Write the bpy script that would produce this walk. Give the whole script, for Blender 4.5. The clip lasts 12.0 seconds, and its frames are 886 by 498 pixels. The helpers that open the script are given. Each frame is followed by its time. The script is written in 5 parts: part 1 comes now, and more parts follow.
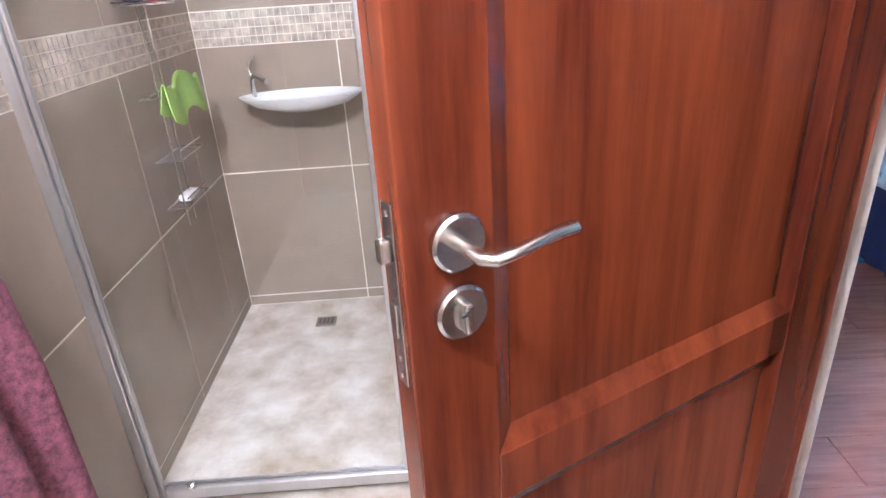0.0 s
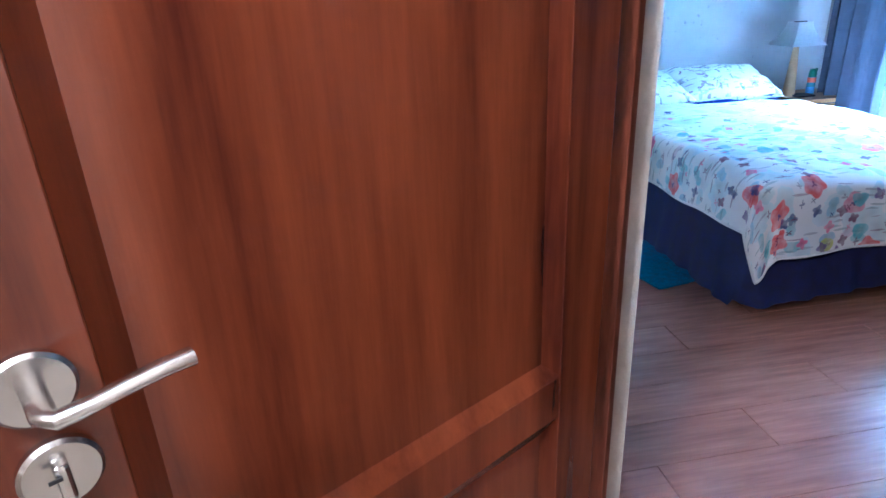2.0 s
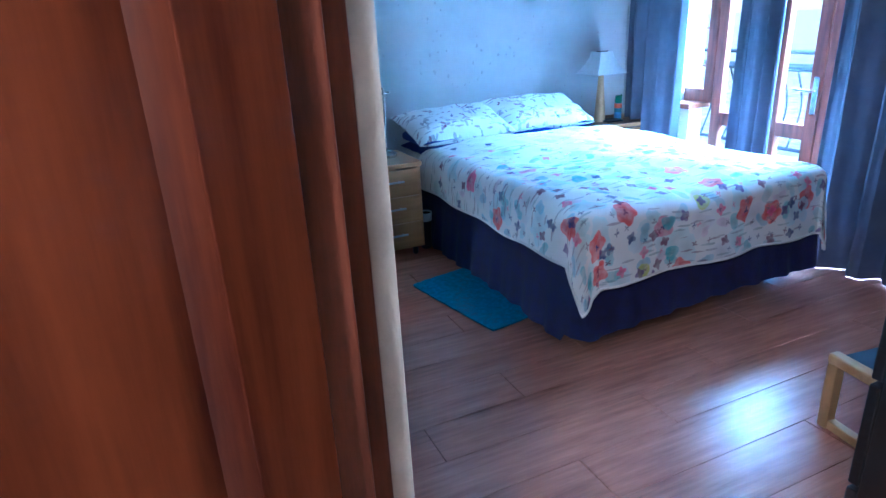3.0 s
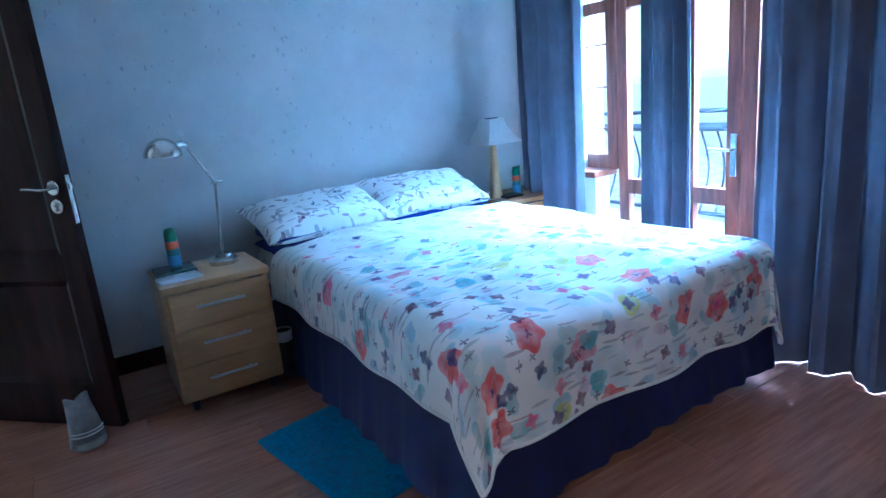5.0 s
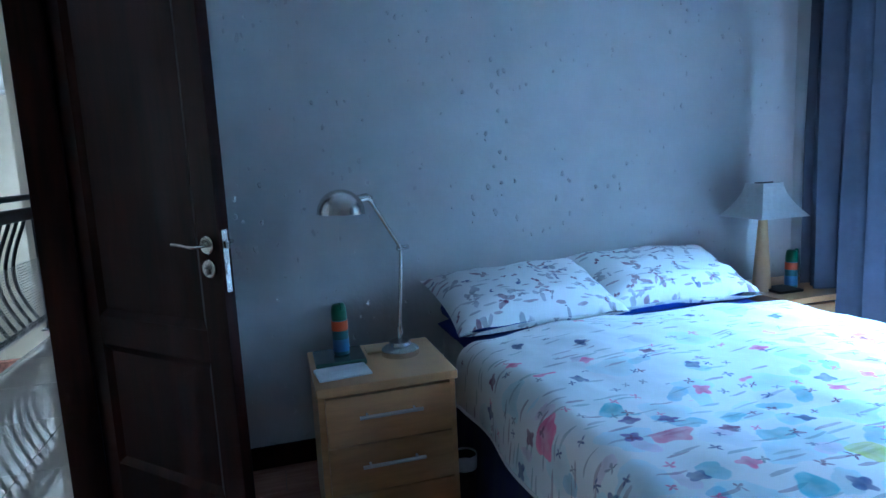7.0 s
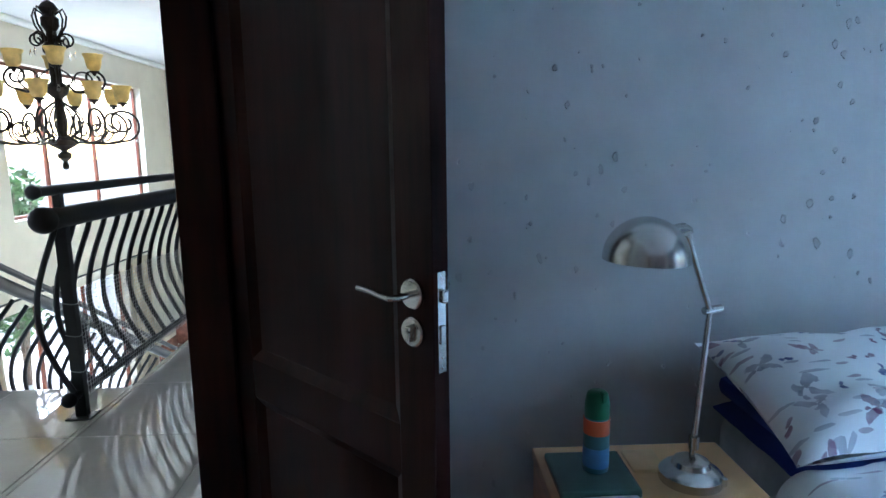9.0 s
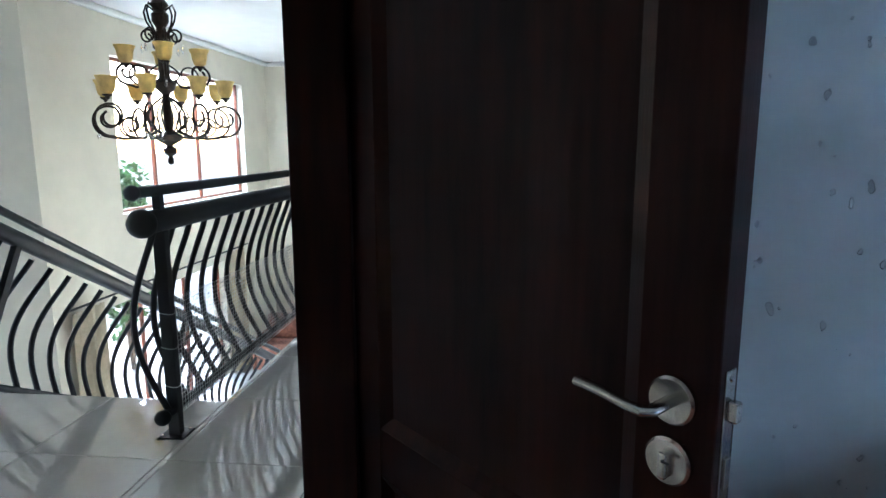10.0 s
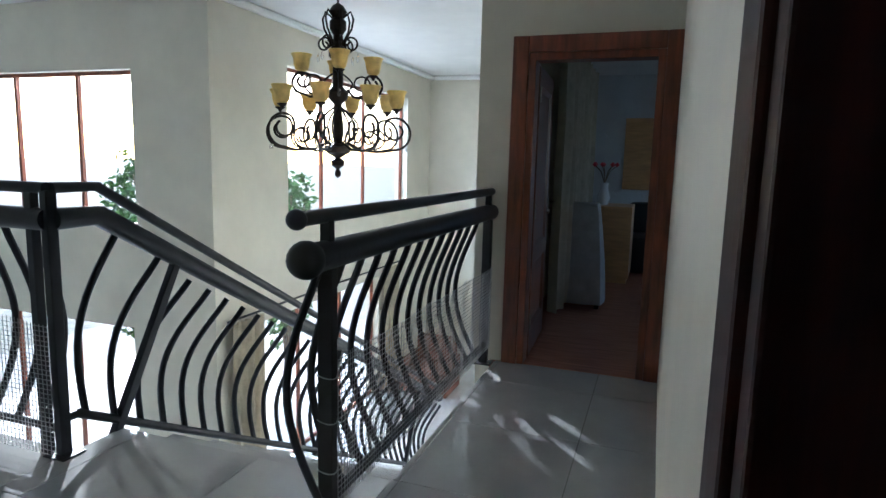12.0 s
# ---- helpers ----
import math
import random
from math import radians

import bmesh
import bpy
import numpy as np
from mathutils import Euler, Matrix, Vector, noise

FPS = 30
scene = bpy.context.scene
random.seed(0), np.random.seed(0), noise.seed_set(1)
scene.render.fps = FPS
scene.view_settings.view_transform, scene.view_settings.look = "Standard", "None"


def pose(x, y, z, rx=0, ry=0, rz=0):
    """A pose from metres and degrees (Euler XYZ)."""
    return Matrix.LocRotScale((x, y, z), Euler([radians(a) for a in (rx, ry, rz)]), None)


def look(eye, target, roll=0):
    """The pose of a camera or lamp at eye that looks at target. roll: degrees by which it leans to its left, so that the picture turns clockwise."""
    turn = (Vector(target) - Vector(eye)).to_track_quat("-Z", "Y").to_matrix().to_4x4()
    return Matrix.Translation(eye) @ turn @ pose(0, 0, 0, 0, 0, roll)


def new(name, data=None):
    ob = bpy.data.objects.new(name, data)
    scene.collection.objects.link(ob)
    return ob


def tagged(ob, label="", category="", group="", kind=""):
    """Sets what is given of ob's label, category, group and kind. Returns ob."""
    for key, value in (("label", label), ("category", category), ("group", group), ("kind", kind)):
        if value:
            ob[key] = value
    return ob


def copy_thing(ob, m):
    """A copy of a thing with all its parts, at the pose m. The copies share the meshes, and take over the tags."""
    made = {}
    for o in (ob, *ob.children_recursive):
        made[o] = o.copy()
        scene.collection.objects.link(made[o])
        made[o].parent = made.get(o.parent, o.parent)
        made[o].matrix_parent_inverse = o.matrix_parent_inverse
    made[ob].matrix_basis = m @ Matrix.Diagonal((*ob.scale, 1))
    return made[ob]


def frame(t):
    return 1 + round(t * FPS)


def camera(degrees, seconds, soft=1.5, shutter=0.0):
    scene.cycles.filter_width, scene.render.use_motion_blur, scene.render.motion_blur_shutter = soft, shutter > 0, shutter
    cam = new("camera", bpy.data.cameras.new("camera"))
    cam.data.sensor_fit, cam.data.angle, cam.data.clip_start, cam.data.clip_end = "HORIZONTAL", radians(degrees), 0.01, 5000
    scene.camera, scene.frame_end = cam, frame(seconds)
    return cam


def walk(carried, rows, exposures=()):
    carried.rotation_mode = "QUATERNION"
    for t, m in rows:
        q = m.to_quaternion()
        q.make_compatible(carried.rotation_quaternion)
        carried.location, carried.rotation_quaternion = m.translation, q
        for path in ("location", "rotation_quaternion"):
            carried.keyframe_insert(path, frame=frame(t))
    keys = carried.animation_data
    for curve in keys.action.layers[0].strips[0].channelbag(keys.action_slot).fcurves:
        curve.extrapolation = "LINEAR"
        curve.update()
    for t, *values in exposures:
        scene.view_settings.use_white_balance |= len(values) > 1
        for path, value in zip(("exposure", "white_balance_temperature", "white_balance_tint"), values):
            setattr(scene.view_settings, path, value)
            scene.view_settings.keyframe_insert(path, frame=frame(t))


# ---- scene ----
cam = camera(72.2, 12.0)
PATH = [
    (0, (0.501, 0.515, 1.330), (0.446, 2.335, 0.503), -3.7),
    (0.5, (0.552, 0.502, 1.331), (0.531, 2.330, 0.521), -3.1),
    (1, (0.607, 0.488, 1.337), (0.664, 2.320, 0.537), -2.8),
    (1.5, (0.655, 0.527, 1.332), (0.823, 2.356, 0.540), -2.5),
    (2, (0.725, 0.623, 1.345), (1.023, 2.444, 0.574), -2.6),
    (2.5, (0.824, 0.732, 1.340), (1.331, 2.519, 0.598), -2.5),
    (3, (0.987, 0.843, 1.330), (1.731, 2.563, 0.630), -3.0),
    (3.5, (1.137, 0.949, 1.325), (2.063, 2.583, 0.639), -3.2),
    (3.7, (1.199, 1.003, 1.323), (2.173, 2.614, 0.647), -2.9),
    (5.3, (1.65, 1.561, 1.229), (2.654, 3.231, 0.779), -5.8),
    (5.5, (1.68, 1.635, 1.235), (2.628, 3.343, 0.807), -5.4),
    (6, (1.728, 1.855, 1.224), (2.541, 3.648, 0.87), -4.7),
    (6.5, (1.756, 2.034, 1.21), (2.439, 3.888, 0.899), -4.1),
    (7, (1.747, 2.284, 1.243), (2.285, 4.19, 0.958), -2.9),
    (7.5, (1.718, 2.499, 1.257), (2.132, 4.434, 0.963), -2.0),
    (7.7, (1.682, 2.608, 1.277), (2.076, 4.544, 0.967), -1.4),
    (9.3, (1.532, 3.25, 1.297), (1.512, 5.222, 0.967), -0.8),
    (9.5, (1.487, 3.337, 1.302), (1.411, 5.307, 0.969), -0.7),
    (10, (1.37, 3.558, 1.31), (1.173, 5.52, 0.975), -0.2),
    (10.5, (1.262, 3.748, 1.3), (0.953, 5.697, 0.974), 0.2),
    (11, (1.164, 3.955, 1.31), (0.72, 5.88, 0.997), 0.7),
    (11.5, (1.039, 4.142, 1.307), (0.491, 6.043, 1.011), 1.2),
    (12, (0.893, 4.308, 1.308), (0.239, 6.176, 1.024), 1.5),
]
EXPOSURES = [(0, 3.0, 4450, 15), (1.5, 2.7, 4350, 13), (2.5, 2.3, 4050, 8), (3.7, 2.3, 3980, 7), (5.5, 1.7, 4200, 6), (6.5, 1.3, 4200, 6), (7.5, 1.35, 4700, 8), (9.3, 1.6, 5000, 10), (10.5, 1.55, 5050, 10), (12, 1.05, 5050, 10)]
walk(cam, [(t, look(eye, to, roll)) for t, eye, to, roll in PATH], EXPOSURES)

# ---- world, sun, lamps ----
world = bpy.data.worlds.new("world")
scene.world = world
world.use_nodes = True
wn = world.node_tree
sky = wn.nodes.new("ShaderNodeTexSky")
sky.sky_type = "NISHITA"
sky.sun_disc = False
sky.sun_elevation = radians(20)
sky.sun_rotation = radians(-45)
wn.links.new(sky.outputs[0], wn.nodes["Background"].inputs[0])
wn.nodes["Background"].inputs[1].default_value = 0.15


def lamp(name, kind, at, to, energy, color, size=None, size_y=None, angle=None):
    data = bpy.data.lights.new(name, kind)
    data.energy, data.color = energy, color
    if kind == "AREA":
        data.shape, data.size, data.size_y = "RECTANGLE", size, size_y
    if kind == "SUN":
        data.angle = angle
    if kind == "POINT":
        data.shadow_soft_size = size
    ob = new(name, data)
    ob.matrix_world = look(at, to)
    return ob


lamp("sun", "SUN", (-8.4, 13.4, 3.7), (-1.5, 6.2, 0.0), 4.5, (1.0, 0.92, 0.80), angle=radians(0.5))
lamp("bedroom_daylight", "AREA", (5.5, 3.1, 2.75), (2.6, 3.1, 0.6), 1150, (0.56, 0.81, 1.0), 3.0, 1.4)
lamp("stairwell_daylight", "AREA", (-5.4, 13.1, 3.9), (-1.0, 10.5, -0.5), 300, (0.86, 0.94, 1.0), 3.8, 1.5)
lamp("landing_daylight", "AREA", (-6.5, 11.9, 3.7), (-3.2, 6.0, 0.2), 240, (0.86, 0.94, 1.0), 3.4, 1.5)
lamp("bathroom_lamp", "POINT", (0.14, 0.36, 2.25), (0, 0, 0), 28, (1.0, 0.78, 0.58), 0.10)

# ---- materials ----
def mat(name, color, rough=0.5, metal=0.0, var=0.12, scale=8.0, bump=0.15, bscale=60.0, spec=0.5, stretch=(1, 1, 1), rand=0.0, dark=None, trans=0.0):
    m = bpy.data.materials.new(name)
    m.use_nodes = True
    nt = m.node_tree
    N, L = nt.nodes, nt.links
    b = N["Principled BSDF"]
    tc = N.new("ShaderNodeTexCoord")
    mp = N.new("ShaderNodeMapping")
    mp.inputs["Scale"].default_value = stretch
    L.new(tc.outputs["Object"], mp.inputs[0])
    n1 = N.new("ShaderNodeTexNoise")
    n1.inputs["Scale"].default_value, n1.inputs["Detail"].default_value, n1.inputs["Roughness"].default_value = scale, 6, 0.62
    L.new(mp.outputs[0], n1.inputs[0])
    ramp = N.new("ShaderNodeValToRGB")
    lo = dark or tuple(c * (1 - 2.2 * var) for c in color)
    hi = tuple(min(1, c * (1 + var)) for c in color)
    ramp.color_ramp.elements[0].position, ramp.color_ramp.elements[0].color = 0.3, (*lo, 1)
    ramp.color_ramp.elements[1].position, ramp.color_ramp.elements[1].color = 0.7, (*hi, 1)
    L.new(n1.outputs["Fac"], ramp.inputs[0])
    col = ramp.outputs[0]
    if rand:
        oi = N.new("ShaderNodeObjectInfo")
        mr = N.new("ShaderNodeMapRange")
        mr.inputs["To Min"].default_value, mr.inputs["To Max"].default_value = 1 - rand, 1 + rand
        L.new(oi.outputs["Random"], mr.inputs["Value"])
        hs = N.new("ShaderNodeHueSaturation")
        L.new(mr.outputs[0], hs.inputs["Value"])
        L.new(col, hs.inputs["Color"])
        col = hs.outputs[0]
    L.new(col, b.inputs["Base Color"])
    b.inputs["Roughness"].default_value, b.inputs["Metallic"].default_value = rough, metal
    b.inputs["Specular IOR Level"].default_value = spec
    n2 = N.new("ShaderNodeTexNoise")
    n2.inputs["Scale"].default_value, n2.inputs["Detail"].default_value = bscale, 3
    L.new(mp.outputs[0], n2.inputs[0])
    bp = N.new("ShaderNodeBump")
    bp.inputs["Strength"].default_value, bp.inputs["Distance"].default_value = bump, 0.004
    L.new(n2.outputs["Fac"], bp.inputs["Height"])
    L.new(bp.outputs[0], b.inputs["Normal"])
    rr = N.new("ShaderNodeMapRange")
    rr.inputs["To Min"].default_value, rr.inputs["To Max"].default_value = max(0.02, rough * 0.8), min(1, rough * 1.2)
    L.new(n1.outputs["Fac"], rr.inputs["Value"])
    L.new(rr.outputs[0], b.inputs["Roughness"])
    if trans:
        out = N["Material Output"]
        t = N.new("ShaderNodeBsdfTranslucent")
        L.new(col, t.inputs[0])
        mx = N.new("ShaderNodeMixShader")
        mx.inputs[0].default_value = trans
        L.new(b.outputs[0], mx.inputs[1])
        L.new(t.outputs[0], mx.inputs[2])
        L.new(mx.outputs[0], out.inputs[0])
    return m


def glass(name, tint=(1, 1, 1), rough=0.0):
    m = bpy.data.materials.new(name)
    m.use_nodes = True
    b = m.node_tree.nodes["Principled BSDF"]
    b.inputs["Base Color"].default_value = (*tint, 1)
    b.inputs["Roughness"].default_value = rough
    b.inputs["Transmission Weight"].default_value = 1.0
    b.inputs["IOR"].default_value = 1.45
    return m


def plaster(name, color, pits):
    """Painted plaster with scattered pits and chips; some of the pits' shade is put into the colour."""
    m = mat(name, color, 0.75, var=0.05, scale=3, bump=0.25, bscale=45)
    nt = m.node_tree
    N, L = nt.nodes, nt.links
    tc = N.new("ShaderNodeTexCoord")
    mp = N.new("ShaderNodeMapping")
    mp.inputs["Scale"].default_value = (1.25, 1.0, 0.8)
    L.new(tc.outputs["Object"], mp.inputs[0])
    nz = N.new("ShaderNodeTexNoise")
    nz.inputs["Scale"].default_value = 28
    L.new(tc.outputs["Object"], nz.inputs[0])
    ad = N.new("ShaderNodeMixRGB")
    ad.blend_type, ad.inputs[0].default_value = "ADD", 0.035
    L.new(mp.outputs[0], ad.inputs[1])
    L.new(nz.outputs["Color"], ad.inputs[2])
    v = N.new("ShaderNodeTexVoronoi")
    v.inputs["Scale"].default_value = 24
    L.new(ad.outputs[0], v.inputs[0])
    cl = N.new("ShaderNodeTexNoise")
    cl.inputs["Scale"].default_value = 2.2
    L.new(tc.outputs["Object"], cl.inputs[0])
    sep = N.new("ShaderNodeSeparateColor")
    L.new(v.outputs["Color"], sep.inputs[0])
    sz = N.new("ShaderNodeMath")
    sz.operation = "MULTIPLY"
    L.new(sep.outputs[0], sz.inputs[0])
    L.new(cl.outputs["Fac"], sz.inputs[1])
    mr = N.new("ShaderNodeMapRange")
    mr.inputs["From Min"].default_value, mr.inputs["From Max"].default_value = 0.20, 0.6
    mr.inputs["To Min"].default_value, mr.inputs["To Max"].default_value = 0.0, pits
    L.new(sz.outputs[0], mr.inputs["Value"])
    lt = N.new("ShaderNodeMath")
    lt.operation = "SUBTRACT"
    L.new(mr.outputs[0], lt.inputs[0])
    L.new(v.outputs["Distance"], lt.inputs[1])
    sm = N.new("ShaderNodeMapRange")
    sm.inputs["From Min"].default_value, sm.inputs["From Max"].default_value = 0.0, 0.05
    L.new(lt.outputs[0], sm.inputs["Value"])
    b = N["Principled BSDF"]
    old = b.inputs["Base Color"].links[0].from_socket
    mx = N.new("ShaderNodeMixRGB")
    # shade inside the pits, painted as a slightly darker wall colour
    mx.inputs[2].default_value = (color[0] * 0.86, color[1] * 0.86, color[2] * 0.86, 1)
    L.new(sm.outputs[0], mx.inputs[0])
    L.new(old, mx.inputs[1])
    L.new(mx.outputs[0], b.inputs["Base Color"])
    bp = N.new("ShaderNodeBump")
    bp.invert = True
    bp.inputs["Strength"].default_value, bp.inputs["Distance"].default_value = 1.0, 0.012
    L.new(sm.outputs[0], bp.inputs["Height"])
    L.new(b.inputs["Normal"].links[0].from_socket, bp.inputs["Normal"])
    L.new(bp.outputs[0], b.inputs["Normal"])
    return m


def floral(name, sprigs=False):
    """White cotton printed with scattered blossoms; they thin out towards the head of the bed. UV is in metres."""
    m = mat(name, (0.80, 0.80, 0.80), 0.85, var=0.03, scale=5, bump=0.3, bscale=14)
    nt = m.node_tree
    N, L = nt.nodes, nt.links
    b = N["Principled BSDF"]
    uv = N.new("ShaderNodeUVMap")
    warp = N.new("ShaderNodeTexNoise")
    warp.inputs["Scale"].default_value, warp.inputs["Detail"].default_value = 13, 4
    wash = N.new("ShaderNodeTexNoise")
    wash.inputs["Scale"].default_value = 22
    L.new(uv.outputs[0], wash.inputs[0])
    L.new(uv.outputs[0], warp.inputs[0])
    sepv = N.new("ShaderNodeSeparateXYZ")
    L.new(uv.outputs[0], sepv.inputs[0])

    def math_(op, a, c=None, clamp=False):
        n = N.new("ShaderNodeMath")
        n.operation, n.use_clamp = op, clamp
        for i, s in enumerate((a, c)):
            if s is None:
                continue
            if isinstance(s, (int, float)):
                n.inputs[i].default_value = s
            else:
                L.new(s, n.inputs[i])
        return n.outputs[0]

    base = b.inputs["Base Color"].links[0].from_socket

    def layer(base, scale, radius, petals, depth, share, colors, shift, fade, alpha, wob=0.03, squash=1.0):
        mp = N.new("ShaderNodeMapping")
        mp.inputs["Location"].default_value = shift
        mp.inputs["Scale"].default_value = (1, squash, 1)
        mp.inputs["Rotation"].default_value = (0, 0, shift[0] * 0.7)
        L.new(uv.outputs[0], mp.inputs[0])
        ad = N.new("ShaderNodeMixRGB")
        ad.blend_type, ad.inputs[0].default_value = "ADD", wob
        L.new(mp.outputs[0], ad.inputs[1])
        L.new(warp.outputs["Color"], ad.inputs[2])
        v = N.new("ShaderNodeTexVoronoi")
        v.voronoi_dimensions = "2D"
        v.inputs["Scale"].default_value = scale
        L.new(ad.outputs[0], v.inputs[0])
        sub = N.new("ShaderNodeVectorMath")
        sub.operation = "SUBTRACT"
        L.new(ad.outputs[0], sub.inputs[0])
        L.new(v.outputs["Position"], sub.inputs[1])
        sp = N.new("ShaderNodeSeparateXYZ")
        L.new(sub.outputs[0], sp.inputs[0])
        ang = math_("ARCTAN2", sp.outputs[1], sp.outputs[0])
        sc = N.new("ShaderNodeSeparateColor")
        L.new(v.outputs["Color"], sc.inputs[0])
        wave = math_("COSINE", math_("ADD", math_("MULTIPLY", ang, petals), math_("MULTIPLY", sc.outputs[2], 6.28)))
        rr = math_("MULTIPLY", math_("ADD", math_("MULTIPLY", wave, depth), 1 - depth), radius)
        dist = math_("DIVIDE", v.outputs["Distance"], scale)
        inside = math_("MULTIPLY", math_("SUBTRACT", rr, dist), 250.0, True)
        # blossoms grow dense away from the head
        dens = math_("SUBTRACT", share, math_("MULTIPLY", math_("SUBTRACT", sepv.outputs[1], 0.9, True), fade))
        on = math_("GREATER_THAN", dens, sc.outputs[0])
        rp = N.new("ShaderNodeValToRGB")
        rp.color_ramp.interpolation = "CONSTANT"
        for i, c in enumerate(colors):
            e = rp.color_ramp.elements[i] if i < 2 else rp.color_ramp.elements.new(i / len(colors))
            e.position, e.color = i / len(colors), (*c, 1)
        L.new(sc.outputs[1], rp.inputs[0])
        shade = math_("ADD", 0.7, math_("MULTIPLY", math_("DIVIDE", dist, radius), 0.5))
        hs = N.new("ShaderNodeHueSaturation")
        L.new(shade, hs.inputs["Value"])
        L.new(rp.outputs[0], hs.inputs["Color"])
        mx = N.new("ShaderNodeMixRGB")
        L.new(math_("MULTIPLY", math_("MULTIPLY", math_("MULTIPLY", inside, on), alpha), math_("ADD", 0.25, math_("MULTIPLY", wash.outputs["Fac"], 1.2), True)), mx.inputs[0])
        L.new(base, mx.inputs[1])
        L.new(hs.outputs[0], mx.inputs[2])
        return mx.outputs[0]

    teal, pale, navy, red, pink, lime, plum = (0.10, 0.42, 0.50), (0.42, 0.60, 0.66), (0.04, 0.06, 0.22), (0.62, 0.05, 0.05), (0.70, 0.12, 0.28), (0.50, 0.52, 0.05), (0.16, 0.03, 0.10)
    grey = (0.22, 0.22, 0.28)
    if sprigs:
        base = layer(base, 9, 0.040, 3, 0.45, 0.75, (grey, plum, (0.3, 0.3, 0.36)), (0.3, 1.2, 0), 0.0, 0.75, 0.09)
        base = layer(base, 16, 0.020, 2, 0.5, 0.5, (grey, navy, plum), (2.3, 0.2, 0), 0.0, 0.9, 0.07)
        base = layer(base, 12, 0.040, 1, 0.4, 0.25, (grey, plum), (1.1, 3.2, 0), 0.0, 0.6, 0.08, 5.0)
    else:
        wash_blue = ((0.5, 0.68, 0.72), (0.55, 0.68, 0.70), (0.66, 0.66, 0.72), (0.5, 0.66, 0.74))
        base = layer(base, 6, 0.075, 3, 0.16, 0.92, wash_blue, (0.3, 1.2, 0), 0.85, 0.6, 0.06)
        base = layer(base, 9, 0.042, 2, 0.25, 0.62, (teal, pale, (0.66, 0.52, 0.64), (0.2, 0.45, 0.6), (0.4, 0.58, 0.60)), (2.3, 0.2, 0), 0.70, 0.65, 0.06)
        base = layer(base, 9, 0.060, 1, 0.45, 0.30, (grey, (0.2, 0.3, 0.32), plum), (1.1, 3.2, 0), 0.12, 0.55, 0.07, 7.0)
        base = layer(base, 5, 0.060, 5, 0.11, 0.36, (red, pink, red, (0.6, 0.2, 0.3)), (4.1, 2.2, 0), 0.45, 0.9, 0.035)
        base = layer(base, 5, 0.016, 3, 0.3, 0.34, (plum, navy), (4.1, 2.2, 0), 0.45, 0.95, 0.035)
        base = layer(base, 6, 0.042, 3, 0.10, 0.22, (lime, teal, lime, pale), (6.3, 4.4, 0), 0.30, 0.85, 0.03)
        base = layer(base, 10, 0.028, 4, 0.18, 0.42, (navy, plum, pink, (0.12, 0.05, 0.25), navy), (0.7, 5.2, 0), 0.30, 0.9, 0.03)
        base = layer(base, 15, 0.016, 4, 0.4, 0.42, (navy, grey, pink, plum), (6.7, 1.9, 0), 0.22, 0.85, 0.05)
    L.new(base, b.inputs["Base Color"])
    return m


BED_WALL = plaster("grey_plaster", (0.56, 0.555, 0.54), 0.30)
CREAM = mat("cream_paint", (0.67, 0.63, 0.52), 0.7, var=0.04, scale=2, bump=0.2)
COTTON = mat("white_cotton", (0.78, 0.78, 0.78), 0.9, var=0.03)
TERRACOTTA = mat("terracotta_fabric", (0.26, 0.12, 0.08), 0.9, var=0.3, scale=14)
WHITE = mat("white_paint", (0.80, 0.80, 0.78), 0.7, var=0.03, scale=2)
REVEAL = mat("bare_plaster", (0.62, 0.56, 0.48), 0.8, var=0.1, scale=12, bump=0.5)
MAHOGANY = mat("mahogany_varnish", (0.19, 0.045, 0.013), 0.17, var=0.2, scale=2.2, bump=0.008, bscale=40, stretch=(5, 5, 0.4), dark=(0.045, 0.009, 0.005))
FRAMEWOOD = mat("red_brown_frame", (0.22, 0.065, 0.03), 0.35, var=0.3, scale=6, bump=0.08, stretch=(4, 4, 0.5))
# very dark red-brown with little specular
DARKDOOR = mat("near_black_brown_wood", (0.026, 0.0055, 0.0035), 0.42, spec=0.10, var=0.3, scale=5, bump=0.06, stretch=(5, 5, 0.45))
STEEL = mat("brushed_steel", (0.62, 0.60, 0.57), 0.24, 1.0, var=0.06, scale=30, bump=0.04, bscale=200)
CHROME = mat("chrome", (0.75, 0.75, 0.75), 0.08, 1.0, var=0.02)
ALU = mat("aluminium", (0.62, 0.62, 0.62), 0.35, 0.9, var=0.06, stretch=(1, 1, 0.2))
LAMINATE = mat("laminate_plank", (0.42, 0.185, 0.12), 0.22, var=0.16, scale=5, bump=0.05, bscale=60, stretch=(0.6, 8, 1), rand=0.07)
SUBFLOOR = mat("joint_dark", (0.28, 0.15, 0.10), 0.8)
TILE = mat("polished_porcelain", (0.50, 0.495, 0.48), 0.03, var=0.06, scale=2.5, bump=0.003, spec=1.0, rand=0.03)
coat = TILE.node_tree.nodes["Principled BSDF"].inputs
coat["Coat Weight"].default_value, coat["Coat Roughness"].default_value, coat["Coat IOR"].default_value = 1.0, 0.02, 1.75
GROUT = mat("grout", (0.16, 0.155, 0.15), 0.9)
SHTILE = mat("taupe_wall_tile", (0.27, 0.22, 0.165), 0.30, var=0.06, scale=3, bump=0.03, rand=0.02)
LIGHTGROUT = mat("pale_grout", (0.80, 0.74, 0.64), 0.9)
MOSAIC = mat("mosaic_stone", (0.46, 0.40, 0.32), 0.5, var=0.25, scale=30, rand=0.1)
TRAY = mat("stained_shower_floor", (0.62, 0.60, 0.55), 0.5, var=0.14, scale=6, bump=0.1, dark=(0.34, 0.275, 0.18))
